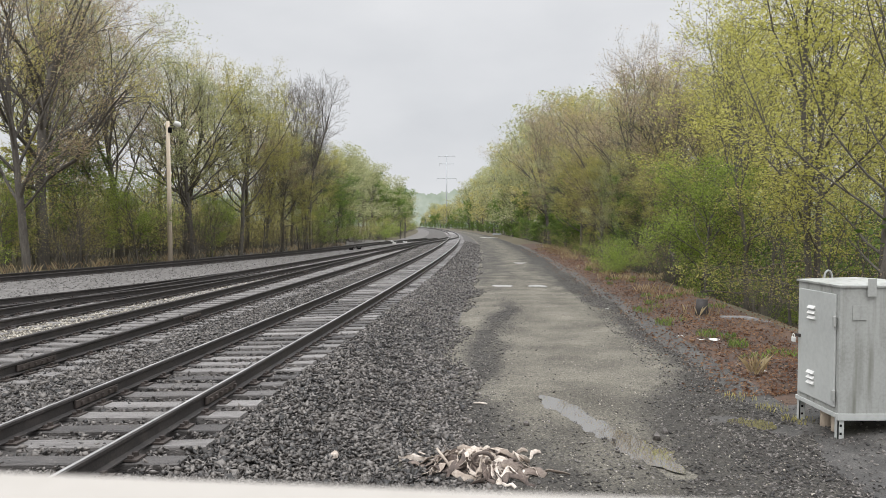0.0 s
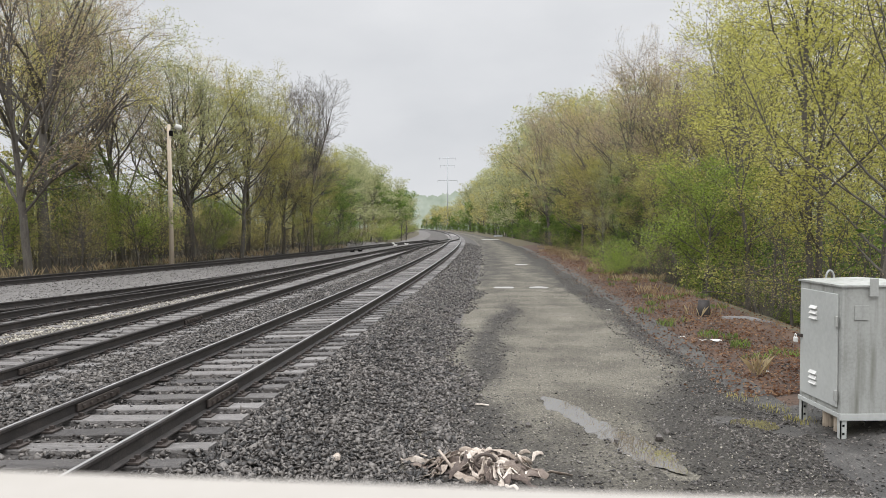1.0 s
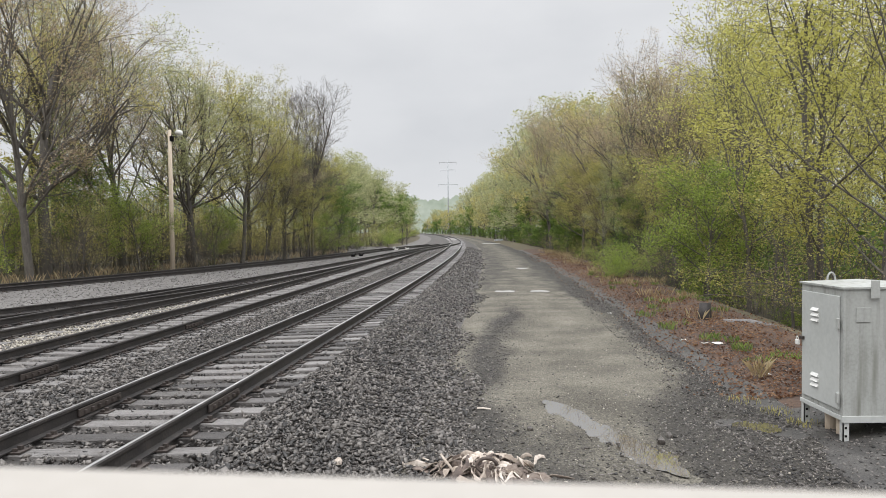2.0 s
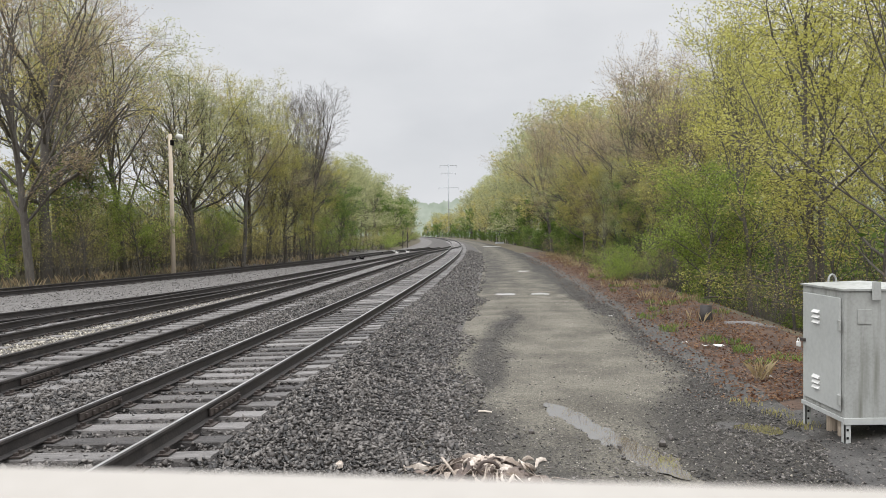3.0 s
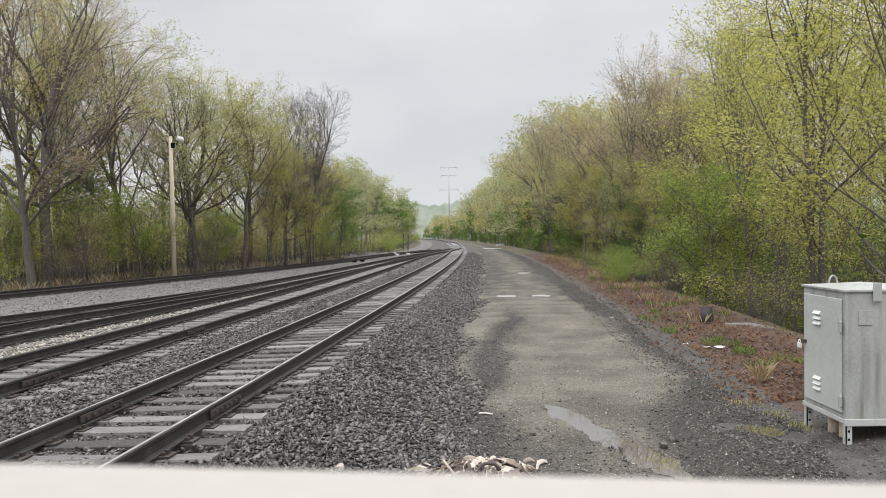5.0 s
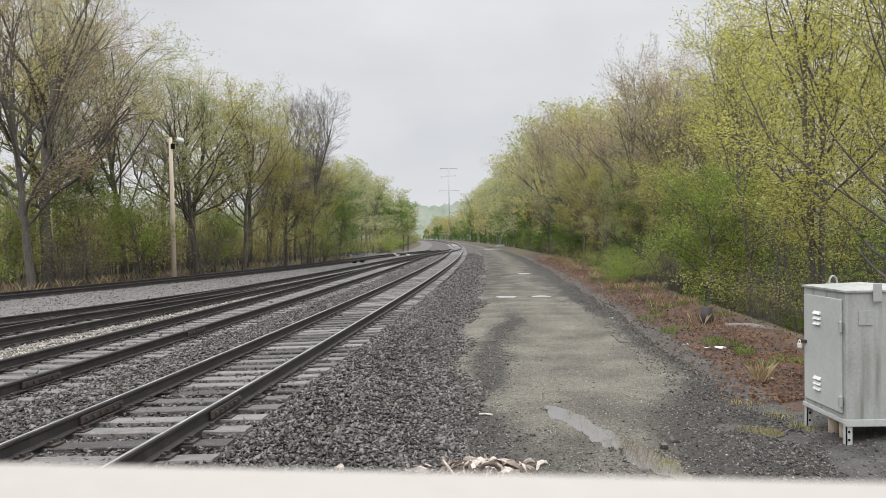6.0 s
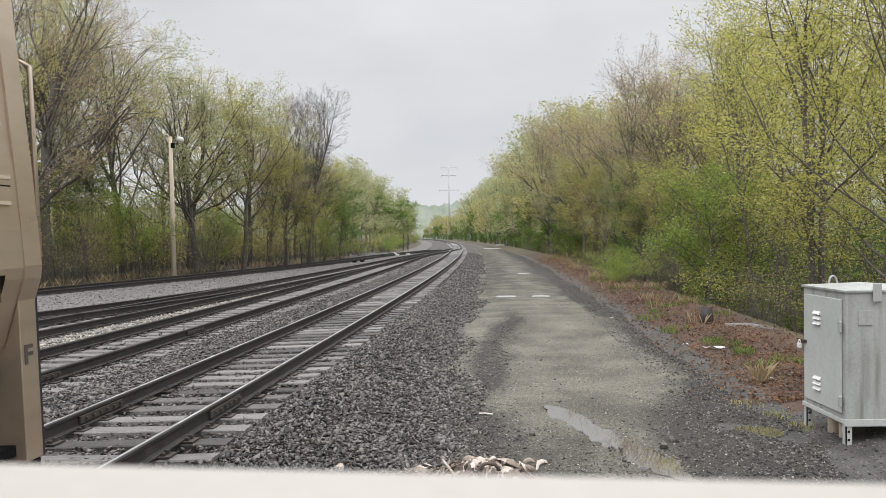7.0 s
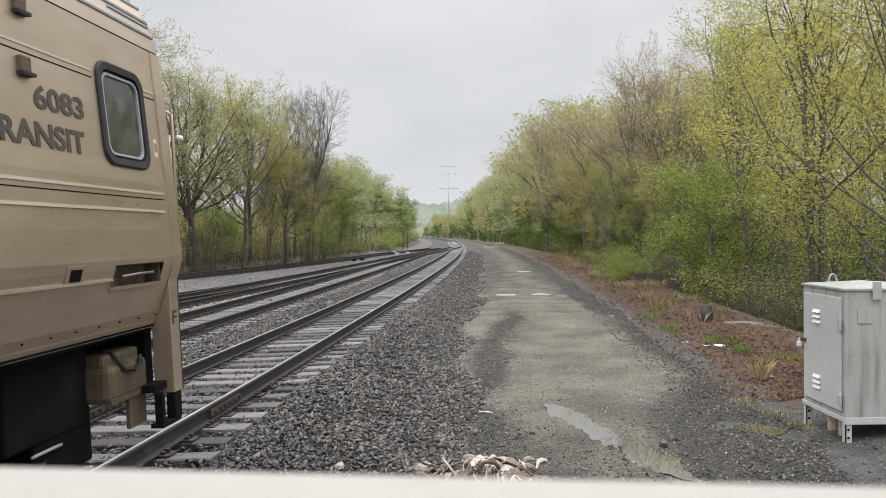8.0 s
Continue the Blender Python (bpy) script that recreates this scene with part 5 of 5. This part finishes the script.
def railcar():
    th = thing("passenger_railcar", "dusty stainless steel commuter cab car rolling forward", "train")
    long = 25.9
    wins = [(-.91, -.37, 2.44, 3.09)] + [(-5.6 - 1.75 * i, -4.35 - 1.75 * i, 2.25, 2.98) for i in range(10)]
    levels = sorted(set([p[1] for p in SIDE[:10]] + [1.56, 1.71]))
    sec = [(side_x(z), z) for z in levels] + SIDE[10:]
    cuts = sorted(set([0.0, -.12, -long, -.95, -.27] + [w[0] for w in wins] + [w[1] for w in wins]))[::-1]
    zcuts = sorted(set([w[2] for w in wins] + [w[3] for w in wins]))
    sec = sorted(set(sec + [(side_x(z), z) for z in zcuts]), key=lambda p: p[1])
    for flip in (1, -1):
        s = Shape()
        n = len(sec)
        for y in cuts:
            s.v += [(flip * x, y, z) for x, z in sec]
        for i in range(len(cuts) - 1):
            for j in range(n - 1):
                ym, zm = (cuts[i] + cuts[i + 1]) / 2, (sec[j][1] + sec[j + 1][1]) / 2
                if any(a < ym < b and c < zm < d for a, b, c, d in wins):
                    continue
                if flip == 1 and -.95 < ym < -.27 and 1.56 < zm < 1.71:
                    continue
                q = (i * n + j, i * n + j + 1, (i + 1) * n + j + 1, (i + 1) * n + j)
                s.f.append(q if flip < 0 else q[::-1])
                s.m.append(1 if sec[j][1] >= 3.73 else 0)
        part("side_shell", s, (M["steel_body"], M["roof_steel"]), th, "dusty steel side with a fluted grey roof edge")
    # nose and tail walls
    for y, name in ((-.01, "end_wall"), (-long + .01, "end_wall")):
        o = [(x, z) for x, z in sec] + [(-x, z) for x, z in sec[::-1][1:]]
        s = Shape()
        s.sweep(o, [Matrix.Translation((0, y - .03, 0)), Matrix.Translation((0, y + .005, 0))])
        part(name, s, M["steel_body"], th)
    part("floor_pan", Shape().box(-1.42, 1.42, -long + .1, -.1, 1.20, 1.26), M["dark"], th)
    part("cab_partition", Shape().box(-1.4, .55, -1.9, -1.85, 1.26, 3.5), M["cab_inside"], th, "grey cab lining")
    part("cab_seat", Shape().box(.35, .85, -1.25, -.8, 1.9, 2.05, bevel=.04).box(.35, .85, -1.3, -1.18, 2.0, 2.75, bevel=.04), M["black_rubber"], th)
    for k, (a, b, c, d) in enumerate(wins):
        w = part("window", gasket(a - .04, b + .04, c - .04, d + .04, .055, .022, .125), M["black_rubber"], th, "side window in a black rubber gasket", smooth=False)
        r = ring(a - .02, b + .02, c - .02, d + .02, .1)
        g = Shape().add([(side_x(z) - .012, y, z) for y, z in r], [tuple(range(len(r)))])
        part("pane", g, M["glass"], w)
        if k == 0:
            f = gasket(a + .035, b - .02, c + .035, d - .035, .018, .004, .08)
            part("frame", f, M["galvanised"], w, "thin grey metal inner frame")
    # seams, belts and rails along the side
    for z0, z1, p, y0, y1 in ((2.225, 2.245, .006, -long, -.17), (2.085, 2.105, .010, -long, -.19), (1.600, 1.618, .012, -long, -.96), (3.02, 3.035, .005, -long, -.99), (3.02, 3.035, .005, -.30, -.14)):
        part("belt_moulding", side_strip(y0, y1, z0, z1, p), M["moulding"], th, "thin raised moulding with its highlight painted in")
    for z0, z1, y0, y1 in ((2.185, 2.193, -long, -.17), (2.975, 2.984, -long, -.99), (3.365, 3.374, -long, -.02), (2.975, 2.984, -.30, -.14)):
        part("seam", side_strip(y0, y1, z0, z1, .0015), M["dark"], th)
    for x0, z0 in ((1.475, 3.50), (1.435, 3.62), (1.37, 3.74), (1.27, 3.85), (1.10, 3.95)):
        part("roof_flute", Shape().box(x0 - .018, x0 + .012, -long, -.02, z0 - .012, z0 + .012, bevel=.005), M["roof_steel"], th)
    for i in range(5):
        part("roof_louvre", Shape().box(1.30 - .04 * i, 1.46 - .035 * i, -.62, -.04, 3.57 + .055 * i, 3.59 + .055 * i, bevel=.006), M["roof_steel"], th, "blue-grey roof louvre at the cab end")
    # corner post that reaches below the skirt
    post = Shape()
    for z0, z1 in ((1.30, 1.68), (1.68, 1.75), (1.75, 2.3), (2.3, 3.36)):
        post.add(*[(q.v, q.f) for q in [side_strip(-.13, .012, z0, z1, .010)]][0])
    part("post_foot", Shape().box(1.40, 1.562, -.13, .012, .66, 1.60, bevel=.006), M["steel_body"], th)
    part("corner_post", post, M["steel_body"], th, "steel corner post reaching below the skirt")
    part("post_edge", Shape().box(1.53, 1.56, .012, .03, .66, 1.6).box(1.47, 1.50, .012, .03, 1.6, 3.3), M["black_rubber"], th, "dark rubber edge strip")
    part("grab_rail", Shape().tube([(1.50, .03, 1.75), (1.56, .075, 1.8), (1.555, .08, 2.9), (1.48, .03, 2.95)], .016, 6), M["steel_body"], th, smooth=True)
    step = Shape().box(1.48, 1.555, -.115, .0, .45, .66, bevel=.008).box(1.48, 1.55, -.31, -.265, .45, .70, bevel=.01).box(1.44, 1.55, -.31, .0, .42, .455, bevel=.01).box(1.40, 1.50, -.33, -.02, .70, .76)
    part("stirrup_step", step, M["dark"], th, "black steel stirrup step")
    # rivets along the skirt
    for i in range(60):
        y = -.18 - .26 * i
        part("rivet", Shape().box(1.458, 1.468, y - .005, y + .005, 1.288, 1.298), M["dark"], th)
    part("skirt_band", side_strip(-long, -.14, 1.20, 1.245, .006), M["steel_body"], th)
    # recessed handhold, latch box, marker lamps, notice
    pocket = Shape().box(1.44, 1.45, -.95, -.27, 1.55, 1.72).box(1.45, 1.575, -.955, -.94, 1.56, 1.71).box(1.45, 1.565, -.28, -.265, 1.56, 1.71).box(1.45, 1.60, -.95, -.27, 1.705, 1.715)
    po = part("handhold_pocket", pocket, M["grimy"], th, "dark recessed handhold pocket")
    part("handle", Shape().tube([(1.565, -.82, 1.625), (1.575, -.6, 1.635), (1.565, -.38, 1.635)], .010, 6), M["shine"], po, "bright steel handle")
    part("pocket_rim", side_strip(-.97, -.25, 1.535, 1.56, .014), M["steel_body"], th)
    latch = side_strip(-1.50, -1.31, 1.60, 1.72, .012)
    latch.add(*[(q.v, q.f) for q in [side_strip(-1.46, -1.35, 1.625, 1.70, .016)]][0], slot=1)
    part("latch_box", latch, (M["steel_body"], M["dark"]), th, "small square latch cover")
    for y, z in ((-1.70, 2.90), (-1.68, 3.26)):
        x = side_x(z)
        part("marker_lamp", Shape().box(x - .01, x + .035, y - .045, y + .045, z - .05, z + .05, bevel=.012).box(x, x + .05, y - .05, y + .06, z - .065, z - .045, slot=1), (M["grimy"], M["black_rubber"]), th, "small side marker lamp")
    part("notice", side_strip(-.235, -.185, 2.52, 2.66, .003), M["white_paint"], th, "small faded notice")
    part("notice_mark", side_strip(-.225, -.195, 2.56, 2.63, .0045), M["red"], th)
    # what is written on the side
    for words, y, z, w, h in (("6083", -1.625, 2.665, .49, .145), ("TRANSIT", -2.11, 2.435, .95, .15), ("F", -.105, 1.20, .07, .11)):
        x = side_x(z) + (.002 if words != "F" else .02)
        lean = math.atan2(side_x(z) - side_x(z + h), h) if words != "F" else 0.0
        m = Matrix.Translation((x if words != "F" else 1.5625, y, z)) @ Matrix(((0, -math.sin(lean), math.cos(lean), 0), (1, 0, 0, 0), (0, math.cos(lean), math.sin(lean), 0), (0, 0, 0, 1)))
        part("lettering", lettering(words, w, h, "lettering"), None, th, "dark grey lettering", at=m)
    # under the floor
    part("equipment_box", Shape().box(1.10, 1.38, -.74, -.18, .70, .98, bevel=.05).box(1.12, 1.33, -.72, -.22, .95, 1.06, bevel=.03).box(1.36, 1.39, -.74, -.18, .70, .74), M["grimy"], th, "dirty bevelled equipment box under the floor")
    part("box_strap", Shape().tube([(1.12, -.58, 1.07), (1.34, -.60, 1.05), (1.40, -.56, .93), (1.41, -.44, .91), (1.40, -.34, .94), (1.39, -.32, 1.0)], .018, 6), M["black_rubber"], th)
    part("hanging_plate", Shape().box(1.33, 1.37, -.46, -.22, .46, .71, bevel=.01), M["grimy"], th)
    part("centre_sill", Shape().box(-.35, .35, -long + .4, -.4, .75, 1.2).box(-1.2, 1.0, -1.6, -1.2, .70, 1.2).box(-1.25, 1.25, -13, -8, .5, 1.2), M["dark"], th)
    # near-black boxes added to fill the space below the floor with shade
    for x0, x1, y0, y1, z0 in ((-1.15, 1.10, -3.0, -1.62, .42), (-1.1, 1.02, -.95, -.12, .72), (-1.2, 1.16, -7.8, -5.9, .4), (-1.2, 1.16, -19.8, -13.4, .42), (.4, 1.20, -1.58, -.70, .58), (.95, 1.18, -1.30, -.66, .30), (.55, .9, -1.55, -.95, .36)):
        part("underfloor_box", Shape().box(x0, x1, y0, y1, z0, 1.2, bevel=.02), M["dark"], th, "near-black filler box for the shade under the floor")
    part("brake_pipe", Shape().tube([(.9, -3.2, .35), (1.17, -2.3, .3), (1.19, -1.5, .33), (1.15, -1.05, .5)], .02, 6), M["steel"], th, smooth=True)
    # pipes coloured pale to give the dark underframe its highlights
    for y, z, ln in ((-1.35, .52, .30), (-1.95, .66, .22), (-2.2, .40, .55)):
        part("air_pipe", Shape().tube([(1.20, y, z), (1.21, y + ln * .5, z + .005), (1.20, y + ln, z)], .012, 6), M["galvanised"], th, "pale air pipe with its highlight in its colour", smooth=True)
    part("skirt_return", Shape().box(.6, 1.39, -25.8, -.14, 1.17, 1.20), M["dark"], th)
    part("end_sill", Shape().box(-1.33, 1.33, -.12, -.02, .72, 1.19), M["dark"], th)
    part("coupler", Shape().box(-.12, .12, -.4, .35, .72, .98, bevel=.03), M["dark"], th)
    part("air_hose", Shape().tube([(.75, -.5, .85), (.8, -.75, .55), (.86, -1.2, .34), (.9, -1.7, .22), (.85, -2.0, .3)], .03, 8), M["black_rubber"], th, smooth=True)
    axles = []
    for cy in (-3.9, -22.0):
        fr = Shape()
        for k in (-1, 1):
            fr.box(k * 1.0 - .08, k * 1.0 + .08, cy - 1.75, cy + 1.75, .48, .72, bevel=.03)
            for a in (-1.3, 1.3):
                fr.box(k * 1.0 - .12, k * 1.0 + .12, cy + a - .2, cy + a + .2, .28, .62, bevel=.03)
        fr.box(-1.0, 1.0, cy - .25, cy + .25, .45, .8)
        part("bogie_frame", fr, M["dark"], th, "black bogie frame")
        for a in (-1.3, 1.3):
            w = Shape()
            for k in (-1, 1):
                x = k * .76
                w.tube([(x - k * .075, 0, 0), (x - k * .045, 0, 0), (x - k * .04, 0, 0), (x + k * .065, 0, 0)], [.45, .455, .42, .415], 28)
                w.box(x - .03, x + .07, -.30, -.22, -.02, .02)
            w.tube([(-.75, 0, 0), (.75, 0, 0)], .08, 10)
            ob = part("wheelset", w, M["steel"], th, "steel wheels on an axle")
            axles.append((ob, cy + a))
    return th, axles


car, axles = railcar()
CAR_TOP = .545


def motions():
    seen = [(0.0, -5.4), (1.0, -4.05), (2.0, -2.70), (3.0, -1.33), (4.0, 0.05), (5.0, 1.45), (6.0, 2.87), (6.5, 3.545), (7.0, 4.245), (7.2, 4.56), (7.5, 5.07), (8.0, 5.99)]
    walk(car, [(t, on_line(line_1, s, 0, CAR_TOP, CANT)) for t, s in seen])
    for ob, y in axles:
        rows = []
        for i in range(33):
            t = .25 * i
            s = float(np.interp(t, [a for a, b in seen], [b for a, b in seen]))
            rows.append((t, Matrix.Translation((0, y, .418)) @ Matrix.Rotation(-(s - seen[0][1]) / .418, 4, "X")))
        walk(ob, rows)


motions()
